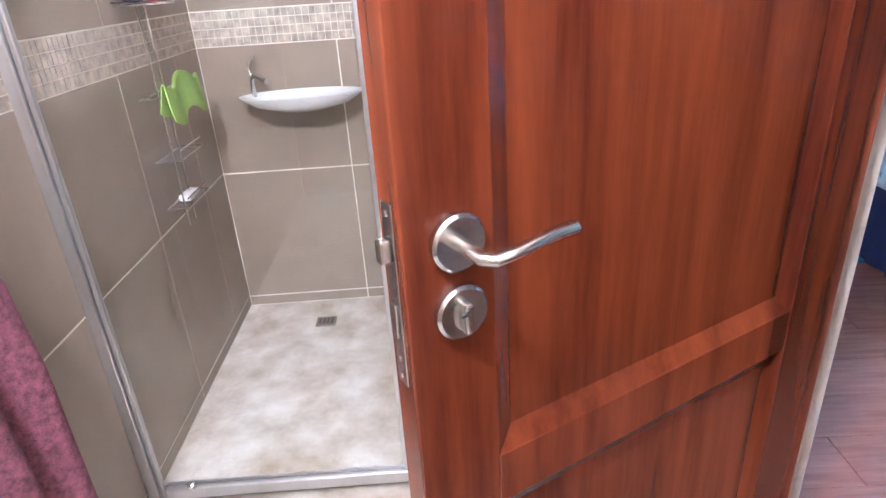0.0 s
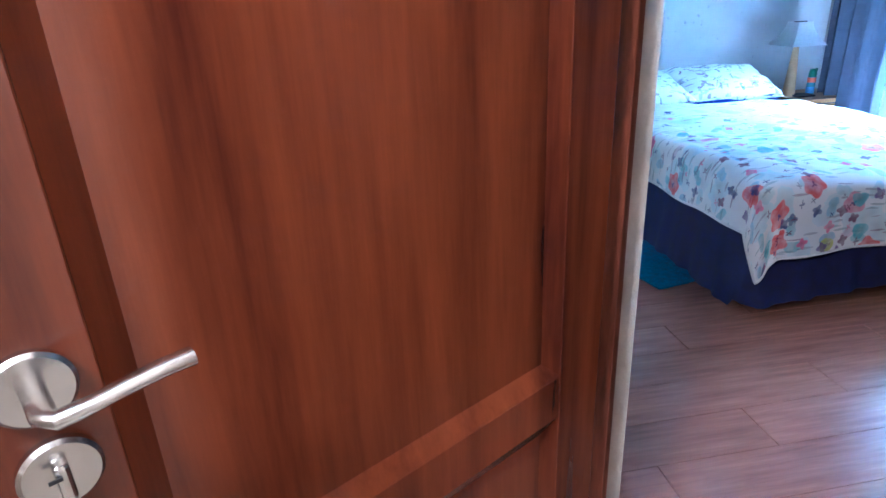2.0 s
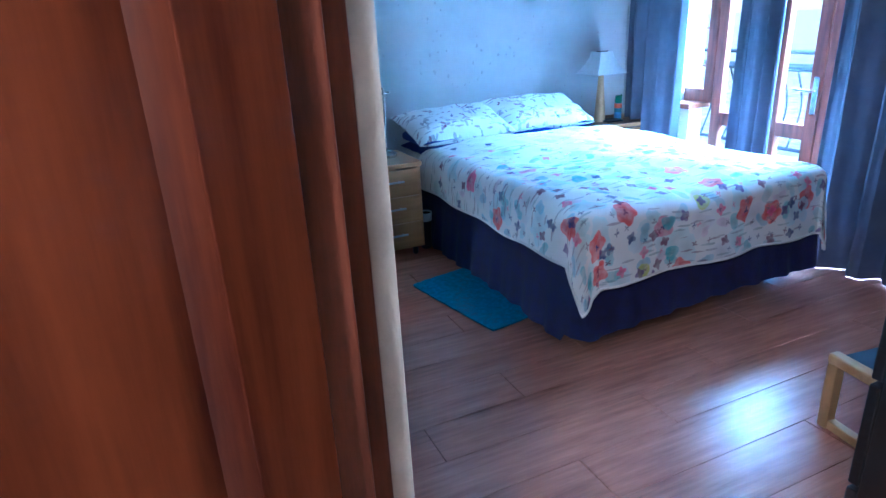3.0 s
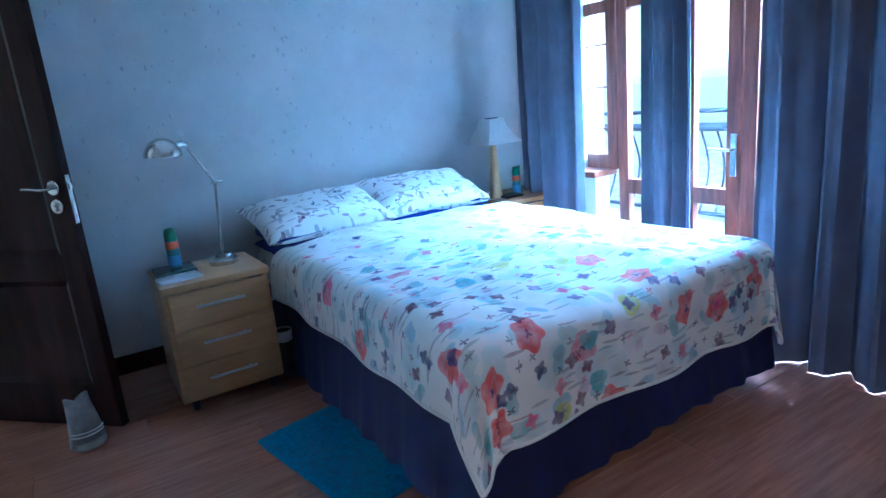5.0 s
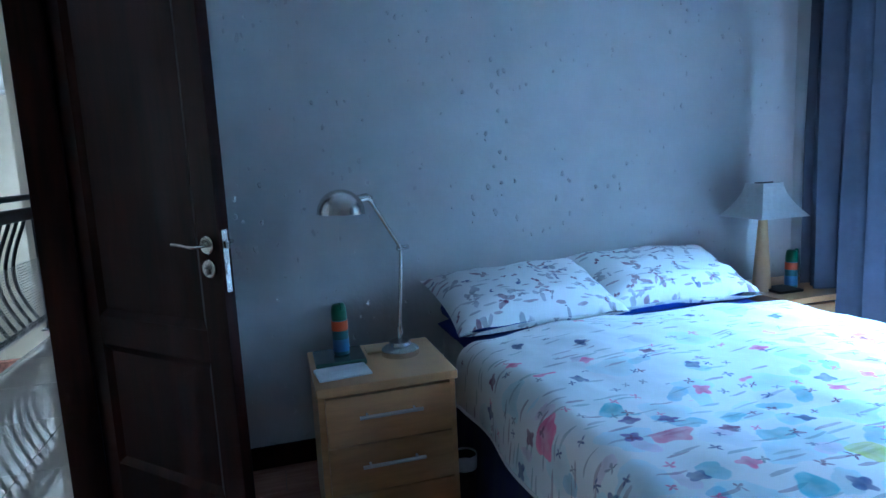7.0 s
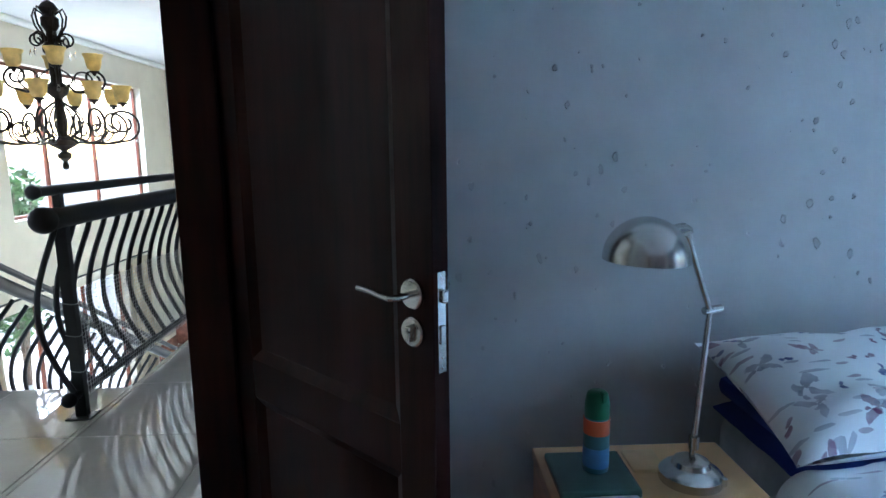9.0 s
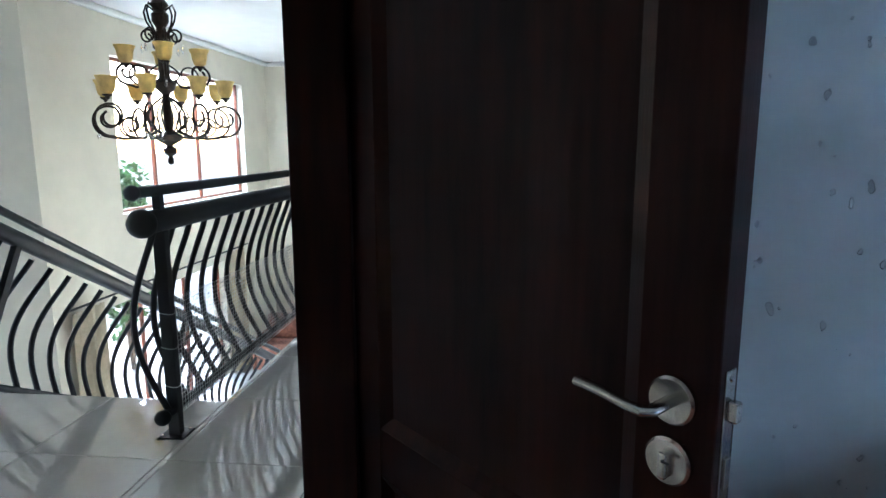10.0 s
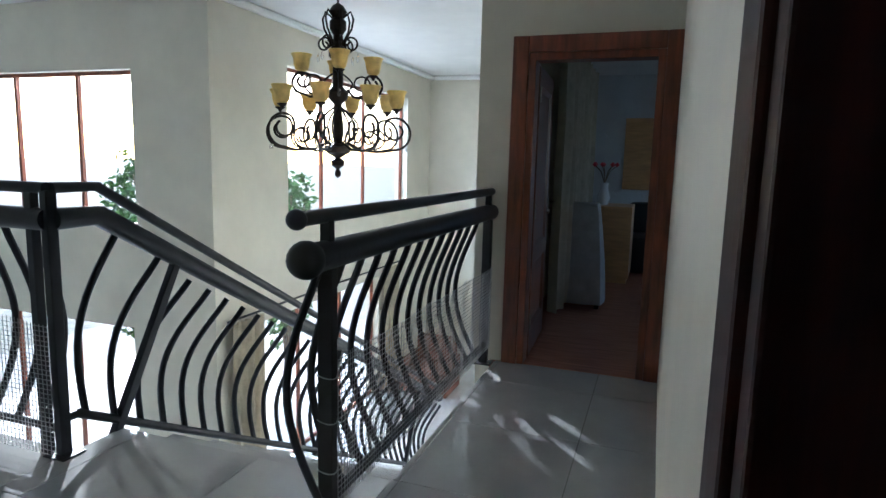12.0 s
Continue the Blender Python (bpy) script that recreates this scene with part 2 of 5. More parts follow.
TOWEL = mat("mauve_towel", (0.22, 0.075, 0.11), 0.95, var=0.3, scale=60, bump=1.0, bscale=220)
BEECH = mat("beech_veneer", (0.53, 0.29, 0.12), 0.38, var=0.12, scale=4, bump=0.03, stretch=(1, 1, 6))
NAVY = mat("navy_valance", (0.010, 0.013, 0.085), 0.8, var=0.2, scale=20, bump=0.3, bscale=80)
NAVYSHEET = mat("royal_blue_sheet", (0.02, 0.04, 0.28), 0.85)
MATTRESS = mat("mattress_ticking", (0.65, 0.63, 0.6), 0.9)
FLORAL = floral("floral_cotton")
SPRIG = floral("sprigged_cotton", True)
CURTAIN = mat("slate_curtain", (0.115, 0.125, 0.17), 0.85, var=0.1, scale=6, bump=0.3, bscale=300, trans=0.14)
RUG = mat("turquoise_rug", (0.015, 0.17, 0.30), 0.95, var=0.2, scale=40, bump=1.0, bscale=160)
BLACKWOOD = mat("black_cabinet", (0.012, 0.011, 0.012), 0.4, var=0.2)
SEATBLUE = mat("dark_cushion", (0.02, 0.04, 0.07), 0.8)
PINE = mat("light_pine", (0.55, 0.34, 0.15), 0.45, var=0.15, scale=5, stretch=(1, 1, 0.3))
SHADE = mat("lampshade_linen", (0.70, 0.71, 0.70), 0.9, var=0.04, scale=40, bump=0.3, bscale=200, trans=0.35)
GREEN = mat("green_plastic", (0.01, 0.12, 0.05), 0.35)
CANBLUE = mat("can_body", (0.05, 0.16, 0.18), 0.35)
ORANGE = mat("orange_print", (0.65, 0.10, 0.02), 0.4)
PRINTBLUE = mat("blue_print", (0.10, 0.25, 0.5), 0.4)
PAPER = mat("white_paper", (0.75, 0.77, 0.80), 0.8)
DARKGLASS = mat("green_tray", (0.05, 0.09, 0.07), 0.15)
BLACK = mat("black_plastic", (0.015, 0.015, 0.017), 0.45)
SHOEGREY = mat("grey_shoe_fabric", (0.30, 0.29, 0.28), 0.9, var=0.2, scale=20, bump=0.6, bscale=150)
SHOESOLE = mat("shoe_sole", (0.42, 0.41, 0.39), 0.7)
IRON = mat("charcoal_iron", (0.024, 0.026, 0.032), 0.42, 0.3, var=0.15)
BRONZE = mat("aged_bronze", (0.035, 0.025, 0.018), 0.4, 0.7, var=0.3, scale=20)
AMBER = mat("amber_glass", (0.90, 0.70, 0.28), 0.3, var=0.15, scale=8, trans=0.55)
CRYSTAL = glass("crystal")
PANE = glass("window_glass")
CLEARGLASS = glass("shower_glass", (0.97, 0.99, 0.98))
NET = mat("net_plastic", (0.55, 0.56, 0.56), 0.6)
RED = mat("red_bottle", (0.45, 0.015, 0.03), 0.3)
DARKBOTTLE = mat("black_bottle", (0.012, 0.012, 0.03), 0.3)
LIMECLOTH = mat("lime_cloth", (0.30, 0.45, 0.08), 0.95, var=0.15, bump=0.6, bscale=150)
CERAMIC = mat("white_ceramic", (0.78, 0.78, 0.78), 0.12, var=0.02)
LEAF = mat("leaf_green", (0.07, 0.16, 0.035), 0.5, var=0.4, scale=9, trans=0.35)
BARK = mat("bark", (0.12, 0.08, 0.05), 0.9, var=0.3)
PAVING = mat("pale_paving", (0.50, 0.48, 0.44), 0.8, var=0.1)
EARTH = mat("garden_ground", (0.36, 0.36, 0.28), 0.9, var=0.3, scale=2)
BEIGECURT = mat("beige_curtain", (0.50, 0.44, 0.32), 0.85, var=0.1, scale=10, trans=0.2)
COVER = mat("white_chair_cover", (0.55, 0.54, 0.52), 0.9)
BLUEGLOSS = mat("blue_plastic", (0.02, 0.12, 0.55), 0.2)


# ---- mesh helpers ----
def finish(bm, mesh_name, material, smooth=False):
    me = bpy.data.meshes.new(mesh_name)
    bmesh.ops.recalc_face_normals(bm, faces=bm.faces)
    bm.to_mesh(me)
    bm.free()
    me.materials.append(material)
    if smooth:
        for p in me.polygons:
            p.use_smooth = True
        me.set_sharp_from_angle(angle=radians(40))
    return me


def part(name, bm, material, parent=None, label="", smooth=False):
    ob = new(name, finish(bm, name, material, smooth))
    if parent is not None:
        ob.parent = parent
    return tagged(ob, label)


def thing(name, label, category, at=(0, 0, 0), rz=0, group="", kind=""):
    ob = new(name)
    ob.matrix_world = pose(*at, 0, 0, rz)
    return tagged(ob, label, category, group, kind)


def add_box(bm, lo, hi, bevel=0.0, m=None):
    r = bmesh.ops.create_cube(bm, size=1)
    c = [(a + b) / 2 for a, b in zip(lo, hi)]
    s = [abs(b - a) for a, b in zip(lo, hi)]
    for v in r["verts"]:
        v.co = Vector((v.co.x * s[0] + c[0], v.co.y * s[1] + c[1], v.co.z * s[2] + c[2]))
    if bevel:
        es = list({e for v in r["verts"] for e in v.link_edges})
        r = bmesh.ops.bevel(bm, geom=es, offset=bevel, segments=2, affect="EDGES", profile=0.5)
    if m is not None:
        for v in set(r["verts"]):
            v.co = m @ v.co
    return bm


def box(lo, hi, bevel=0.0, m=None):
    return add_box(bmesh.new(), lo, hi, bevel, m)


def add_tube(bm, pts, r, n=8, caps=True, flat=1.0):
    pts = [Vector(p) for p in pts]
    rings = []
    up = Vector((0, 0, 1))
    prev = None
    for i, p in enumerate(pts):
        d = (pts[min(i + 1, len(pts) - 1)] - pts[max(i - 1, 0)]).normalized()
        if prev is None:
            a = d.cross(up) if abs(d.z) < 0.95 else d.cross(Vector((1, 0, 0)))
        else:
            a = prev - d * prev.dot(d)
        a.normalize()
        prev = a
        b = d.cross(a)
        rad = r(i / (len(pts) - 1)) if callable(r) else r
        rings.append([bm.verts.new(p + a * (math.cos(k * math.tau / n) * rad) + b * (math.sin(k * math.tau / n) * rad * flat)) for k in range(n)])
    for q, w in zip(rings, rings[1:]):
        for k in range(n):
            bm.faces.new((q[k], q[(k + 1) % n], w[(k + 1) % n], w[k]))
    if caps:
        bm.faces.new(rings[0][::-1])
        bm.faces.new(rings[-1])
    return bm


def tube(pts, r, n=8, flat=1.0):
    return add_tube(bmesh.new(), pts, r, n, True, flat)


def add_lathe(bm, prof, n=20, at=(0, 0, 0)):
    rings = []
    for r, z in prof:
        rings.append([bm.verts.new((at[0] + r * math.cos(k * math.tau / n), at[1] + r * math.sin(k * math.tau / n), at[2] + z)) for k in range(n)])
    for q, w in zip(rings, rings[1:]):
        for k in range(n):
            bm.faces.new((q[k], q[(k + 1) % n], w[(k + 1) % n], w[k]))
    if prof[0][0] > 1e-4:
        bm.faces.new(rings[0][::-1])
    if prof[-1][0] > 1e-4:
        bm.faces.new(rings[-1])
    bmesh.ops.remove_doubles(bm, verts=bm.verts, dist=1e-5)
    return bm


def lathe(prof, n=20, at=(0, 0, 0)):
    return add_lathe(bmesh.new(), prof, n, at)


def sheet(f, nu, nv, thick=0.0, uv=None):
    """A grid surface f(a, b) for a and b in 0..1, with thickness along its normals."""
    bm = bmesh.new()
    layer = bm.loops.layers.uv.new("UVMap") if uv else None
    g = [[bm.verts.new(f(i / nu, j / nv)) for j in range(nv + 1)] for i in range(nu + 1)]
    for i in range(nu):
        for j in range(nv):
            fc = bm.faces.new((g[i][j], g[i + 1][j], g[i + 1][j + 1], g[i][j + 1]))
            if uv:
                for lp, (a, b) in zip(fc.loops, ((i, j), (i + 1, j), (i + 1, j + 1), (i, j + 1))):
                    lp[layer].uv = uv(a / nu, b / nv)
    if thick:
        bm.normal_update()
        bmesh.ops.solidify(bm, geom=bm.faces[:], thickness=thick)
    return bm


def structure(name, bm, material, label, category="", smooth=False):
    return tagged(part(name, bm, material, None, label, smooth), label, category or name.split("_")[0], "", "structure")


def wall_with_hole(lo, hi, axis, holes):
    """A wall slab between lo and hi that runs along axis (0 or 1); holes are (from, to, bottom, top)."""
    bm = bmesh.new()
    cuts = sorted({lo[axis], hi[axis], *[h[0] for h in holes], *[h[1] for h in holes]})
    for a, b in zip(cuts, cuts[1:]):
        spans = [(lo[2], hi[2])]
        for h in holes:
            if h[0] <= a + 1e-6 and h[1] >= b - 1e-6:
                spans = [s for z0, z1 in spans for s in ((z0, min(z1, max(z0, h[2]))), (max(z0, min(z1, h[3])), z1)) if s[1] - s[0] > 1e-4]
        for z0, z1 in spans:
            l, u = list(lo), list(hi)
            l[axis], u[axis], l[2], u[2] = a, b, z0, z1
            add_box(bm, l, u)
    bmesh.ops.remove_doubles(bm, verts=bm.verts, dist=1e-5)
    return bm


# ---- structure: bedroom ----
WX0, WX1 = 0.97, 1.07        # wall between bedroom and landing
BX0, BX1 = 1.09, 1.205        # wall between bedroom and bathroom
HEAD = 4.82                  # face of the wall behind the bed
EAST = 4.36
TOP = 2.62
structure("wall_north", box((WX1, HEAD, 0), (EAST + 0.3, HEAD + 0.15, TOP)), BED_WALL, "grey painted plaster wall with pits and chips", "wall")
structure("wall_west", wall_with_hole((WX0, 3.30, 0), (WX1, HEAD + 0.15, 3.05), 1, [(3.72, 4.75, 0, 2.08)]), CREAM, "pale plaster wall between bedroom and landing", "wall")
structure("wall_bathroom_side", wall_with_hole((BX0, -0.8, 0), (BX1, 3.30, TOP), 1, [(0.54, 1.53, 0, 2.16)]), REVEAL, "white plaster wall with a doorway to the bathroom", "wall")
structure("wall_south", box((BX1, -0.3, 0), (EAST + 0.3, -0.15, TOP)), BED_WALL, "grey plaster wall behind the walker", "wall")
structure("wall_east", wall_with_hole((EAST, -0.15, 0), (EAST + 0.3, HEAD, TOP), 1, [(1.9, 4.32, 0, 1.78)]), BED_WALL, "grey plaster wall around the balcony doors", "wall")
structure("ceiling", box((BX0, -0.3, TOP), (EAST + 0.3, HEAD + 0.15, TOP + 0.1)), WHITE, "white bedroom ceiling")
structure("baseboard", box((WX1, HEAD - 0.018, 0.004), (EAST, HEAD - 0.001, 0.10), 0.004), DARKDOOR, "dark wooden skirting board", "skirting")
bed_floor = structure("floor", box((WX0 + 0.05, -0.3, -0.12), (EAST + 0.3, HEAD + 0.1, -0.012)), SUBFLOOR, "reddish laminate plank floor", "floor")

# ---- structure: bathroom, turned a little against the bedroom ----
BATH = Matrix.Translation((-0.475, 2.971, 0)) @ Matrix.Rotation(radians(2.6), 4, "Z") @ Matrix.Diagonal((0.86, 0.74, 0.975, 1.0)) @ Matrix.Translation((0, -1.548, 0))


def bath_wall(name, lo, hi, material, label):
    return structure(name, box(lo, hi, 0, BATH), material, label, "wall")


bw_left = bath_wall("wall_bathroom_left", (-0.15, -3.7, -0.1), (-0.0018, 1.70, TOP), LIGHTGROUT, "taupe tiled bathroom wall with a mosaic band")
bw_back = bath_wall("wall_shower_back", (-0.0018, 1.5415, -0.1), (1.30, 1.70, TOP), LIGHTGROUT, "taupe tiled shower back wall")
bath_wall("wall_shower_side", (1.02, 0.02, -0.1), (1.14, 1.548, TOP), SHTILE, "taupe tiled side wall of the shower")
structure("wall_bathroom_end", box((-1.4, -1.0, 0), (BX1, -0.85, TOP)), SHTILE, "taupe tiled end wall of the bathroom", "wall")
structure("wall_landing_south", box((-8.0, 3.5, -3.0), (WX0, 3.62, 3.02)), CREAM, "cream wall at the back of the landing", "wall")
bath_floor = structure("floor_bathroom", box((-1.4, -0.85, -0.12), (BX0 + 0.06, 3.49, -0.02)), TRAY, "pale stained shower and bathroom floor", "floor")
structure("ceiling_bathroom", box((-1.4, -1.0, TOP), (BX0, 3.49, TOP + 0.1)), WHITE, "white bathroom ceiling", "ceiling")

# ---- structure: landing, stairwell and hall below ----
VX, VN, VS, VT = -3.7, 16.4, 9.75, 3.05
GF = -2.92
structure("floor_landing", box((-8.0, 3.62, -0.3), (-1.46, 6.16, -0.012)), GROUT, "polished pale tiled landing floor", "floor")
structure("floor_stair_head", box((-1.46, 3.62, -0.3), (-0.06, 6.42, -0.0125)), GROUT, "polished pale tiles at the head of the stairs", "floor")
structure("floor_corridor", box((-0.06, 3.62, -0.3), (WX0 + 0.05, 8.14, -0.013)), GROUT, "polished pale tiled corridor floor", "floor")
structure("wall_corridor", box((WX0, HEAD + 0.15, 0), (WX1, 8.14, 3.05)), CREAM, "cream corridor wall", "wall")
structure("wall_second_room", wall_with_hole((-0.23, 8.14, 0), (3.2, 8.26, 3.05), 0, [(0.085, 0.885, 0, 1.985)]), CREAM, "cream wall with a doorway to another room", "wall")
structure("wall_hall_west", wall_with_hole((VX - 0.25, VS, GF), (VX, VN, VT), 1, [(11.2, 15.2, 0.42, 2.48), (10.4, 14.0, GF, -0.75)]), CREAM, "tall cream stairwell wall with a window", "wall")
structure("wall_hall_side", wall_with_hole((-9.5, VS, GF), (VX - 0.25, VS + 0.25, VT), 0, [(-8.2, -4.78, 0.45, 2.25), (-8.0, -4.9, GF, -0.75)]), CREAM, "grey-cream stairwell wall with a wide window", "wall")
structure("wall_hall_north", box((VX - 0.25, VN, GF), (0.0, VN + 0.2, VT)), CREAM, "cream far wall of the stairwell", "wall")
structure("wall_hall_east", box((-0.23, 8.26, GF), (-0.11, VN, VT)), CREAM, "cream wall beside the stairwell", "wall")
structure("wall_hall_far_west", box((-9.7, 3.5, GF), (-9.5, VS + 0.25, VT)), CREAM, "cream end wall of the hall", "wall")
structure("wall_under_landing", box((-9.5, 3.3, GF), (1.0, 3.5, -0.3)), CREAM, "cream wall under the landing", "wall")
structure("ceiling_stairwell", box((VX - 0.25, VS + 0.25, VT), (WX1, VN + 0.2, VT + 0.1)), WHITE, "white ceiling over the stairwell", "ceiling")
structure("ceiling_hall", box((-9.7, 3.5, VT), (WX1, VS + 0.25, VT + 0.1)), WHITE, "white ceiling over stairs and landing", "ceiling")
structure("trim_cornice", box((VX, VS + 0.02, VT - 0.09), (VX + 0.09, VN, VT - 0.001), 0.03), WHITE, "white cornice", "cornice")
structure("trim_cornice_north", box((VX + 0.09, VN - 0.09, VT - 0.09), (-0.24, VN - 0.001, VT - 0.001), 0.03), WHITE, "white cornice", "cornice")
structure("floor_hall", box((-9.5, 3.5, GF - 0.2), (1.0, VN, GF)), TILE, "pale tiled floor of the hall below", "floor")
structure("ground", box((-400, -400, GF - 0.5), (400, 400, GF - 0.21)), EARTH, "open garden ground", "ground")
# second room
structure("floor_second_room", box((-0.1, 8.14, -0.2), (3.2, 13.2, 0.002)), LAMINATE, "dark red wooden floor", "floor")
structure("wall_second_room_far", box((-0.1, 13.0, 0), (3.2, 13.15, TOP)), BED_WALL, "grey wall of the other room", "wall")
# the opening is added out of view, only to brighten this room
structure("wall_second_room_east", wall_with_hole((3.05, 8.26, 0), (3.2, 13.0, TOP), 1, [(9.4, 11.6, 0.9, 2.1)]), BED_WALL, "grey wall of the other room", "wall")
structure("ceiling_second_room", box((-0.1, 8.26, TOP - 0.1), (3.2, 13.15, TOP)), WHITE, "white ceiling of the other room", "ceiling")


# ---- doors ----
def door_frame(name, axis, a, b, face0, face1, top, material, label, wide=0.0):
    """Jambs and head in a wall opening a..b; face0..face1 is the depth of the frame."""
    ob = thing(name, label, "door frame", kind="structure")
    w, wb_ = 0.045, wide or 0.045

    def piece(nm, lo, hi):
        if axis == 1:
            lo, hi = (lo[1], lo[0], lo[2]), (hi[1], hi[0], hi[2])
        part(nm, box(lo, hi, 0.004), material, ob)
    piece("jamb", (a, face0, 0), (a + w, face1, top))
    piece("jamb", (b - wb_, face0, 0), (b, face1, top))
    piece("head", (a + w, face0, top - w), (b - wb_, face1, top))
    return ob


def casing(name, axis, a, b, top, w, f0, f1, material, label):
    ob = thing(name, label, "architrave", kind="structure")
    for nm, x0, x1, z0, z1 in (("side", a - w, a, 0, top + w), ("side", b, b + w, 0, top + w), ("top", a, b, top, top + w)):
        lo, hi = (x0, f0, z0), (x1, f1, z1)
        if axis == 1:
            lo, hi = (f0, x0, z0), (f1, x1, z1)
        part(nm, box(lo, hi, 0.006), material, ob)
    return ob


def lever(parent, x, face, z, way, side):
    """Lever handle on a round rose, and a round lock rose below. way: towards the hinge, along x; side: outward, along y."""
    def at(bm, zz):
        bmesh.ops.transform(bm, matrix=Matrix.Translation((x, face, zz)) @ Matrix.Rotation(radians(-90 * side), 4, "X"), verts=bm.verts)
        return bm
    rose = [(0.0, 0.0), (0.0285, 0.0), (0.0285, 0.007), (0.0255, 0.010), (0.0, 0.0085)]
    h = part("door_handle", at(lathe(rose, 32), z), STEEL, parent, "brushed steel lever handle on a round rose", True)
    part("lever", tube([(x, face + side * 0.008, z), (x, face + side * 0.045, z - 0.001), (x + way * 0.006, face + side * 0.054, z - 0.001),
                        (x + way * 0.028, face + side * 0.055, z + 0.001), (x + way * 0.05, face + side * 0.054, z + 0.004), (x + way * 0.074, face + side * 0.053, z + 0.006), (x + way * 0.094, face + side * 0.052, z + 0.006)],
                       lambda s: 0.0085 if s < 0.35 else 0.0075 + 0.003 * (s - 0.35), 12, 0.75), STEEL, h, "", True)
    k = part("lock_rose", at(lathe(rose, 32), z - 0.072), STEEL, parent, "round steel lock rose with a turn", True)
    part("thumb_turn", box((x - 0.005, face + side * 0.008, z - 0.090), (x + 0.005, face + side * 0.020, z - 0.058), 0.003), STEEL, k)
    part("keyhole", box((x + 0.001, face + side * 0.0202, z - 0.0685), (x + 0.010, face + side * 0.0215, z - 0.0655)), BLACK, k)


def panel_door(name, width, height, material, label, mid=0.76, rail=0.105, hz=1.03, back=0.050):
    """Leaf with its hinge at x = 0, running along +x, faces at y = 0 and y = 0.04; two recessed panels."""
    ob = thing(name, label, "door", kind="structure")
    t, st, bot, topr = 0.040, 0.098, 0.20, 0.12
    part("stile", box((0.003, 0, 0.008), (st, t, height), 0.002), material, ob)
    part("stile", box((width - st, 0, 0.008), (width, t, height), 0.002), material, ob)
    for z0, z1 in ((0.008, bot), (mid - rail, mid), (height - topr, height)):
        part("rail", box((st, 0.0005, z0), (width - st, t - 0.0005, z1), 0.002), material, ob)
    for z0, z1 in ((bot, mid - rail), (mid, height - topr)):
        p = part("panel", box((st - 0.004, 0.0150, z0 - 0.004), (width - st + 0.004, t - 0.0150, z1 + 0.004)), material, ob)
        for s, f in ((-1, 0.0), (1, t)):
            bm = bmesh.new()
            inner = f - s * 0.0150
            outer = f - s * 0.001
            c = ((st, z0), (width - st, z0), (width - st, z1), (st, z1))
            w = 0.026
            d = ((st + w, z0 + w), (width - st - w, z0 + w), (width - st - w, z1 - w), (st + w, z1 - w))
            e = ((st + w + 0.006, z0 + w + 0.006), (width - st - w - 0.006, z0 + w + 0.006), (width - st - w - 0.006, z1 - w - 0.006), (st + w + 0.006, z1 - w - 0.006))
            r = [[bm.verts.new((q[0], y, q[1])) for q in ring] for ring, y in ((c, outer - s * 0.0005), (d, outer - s * 0.0135), (e, inner + s * 0.0006))]
            for q, u in zip(r, r[1:]):
                for k in range(4):
                    bm.faces.new((q[k], q[(k + 1) % 4], u[(k + 1) % 4], u[k]))
            part("moulding", bm, material, p)
    lever(ob, width - back, 0.0, hz, -1, -1)
    lever(ob, width - back, t, hz, -1, 1)
    lp = part("lock_plate", box((width - 0.0005, 0.010, hz - 0.145), (width + 0.0025, 0.030, hz + 0.045), 0.001), STEEL, ob, "steel lock plate in the door edge")
    part("latch", box((width + 0.0025, 0.013, hz - 0.012), (width + 0.014, 0.027, hz + 0.012), 0.003), STEEL, lp)
    part("bolt", box((width + 0.0025, 0.014, hz - 0.090), (width + 0.006, 0.026, hz - 0.055), 0.001), STEEL, lp)
    for z in (hz + 0.035, hz - 0.115, hz - 0.135):
        part("screw", lathe([(0.0, 0.0), (0.0035, 0.0), (0.002, 0.0015), (0.0, 0.0015)], 10), CHROME, lp).matrix_local = pose(width + 0.0026, 0.02, z, 0, 90, 0)
    for z in (0.25, 1.0, 1.75):
        part("hinge", tube([(0.0, -0.004, z - 0.05), (0.0, -0.004, z + 0.05)], 0.006, 10), STEEL, ob, "", True)
    return ob


def hang(ob, hinge, free_edge):
    a = math.degrees(math.atan2(free_edge[1] - hinge[1], free_edge[0] - hinge[0]))
    ob.matrix_world = pose(hinge[0], hinge[1], 0, 0, 0, a)


f1 = door_frame("door_1_frame", 1, 0.54, 1.53, 1.102, 1.171, 2.16, FRAMEWOOD, "red-brown varnished door frame of the bathroom", 0.052)
part("door_stop", box((1.074, 1.413, 0.0), (1.130, 1.4765, 2.10), 0.004), FRAMEWOOD, f1)
structure("trim_reveal", box((1.173, 1.488, 0.0), (BX1 - 0.002, 1.5285, 2.158)), REVEAL, "pale bare plaster reveal beside the door frame", "reveal")
d1 = panel_door("door_1", 0.742, 2.10, MAHOGANY, "open varnished mahogany two-panel door with steel handle", 0.83, 0.073, 1.108, 0.055)
hang(d1, (1.066, 1.408), (0.430, 1.026))
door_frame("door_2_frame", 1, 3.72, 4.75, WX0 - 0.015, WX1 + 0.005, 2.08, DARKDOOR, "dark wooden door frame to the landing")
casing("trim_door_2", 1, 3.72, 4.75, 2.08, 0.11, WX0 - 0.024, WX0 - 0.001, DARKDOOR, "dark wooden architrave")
d2 = panel_door("door_2", 0.765, 2.03, DARKDOOR, "open near-black two-panel bedroom door with steel handle")
hang(d2, (1.065, 4.735), (1.607, 4.175))
door_frame("door_3_frame", 0, 0.085, 0.885, 8.13, 8.255, 1.985, FRAMEWOOD, "red-brown frame of a far doorway")
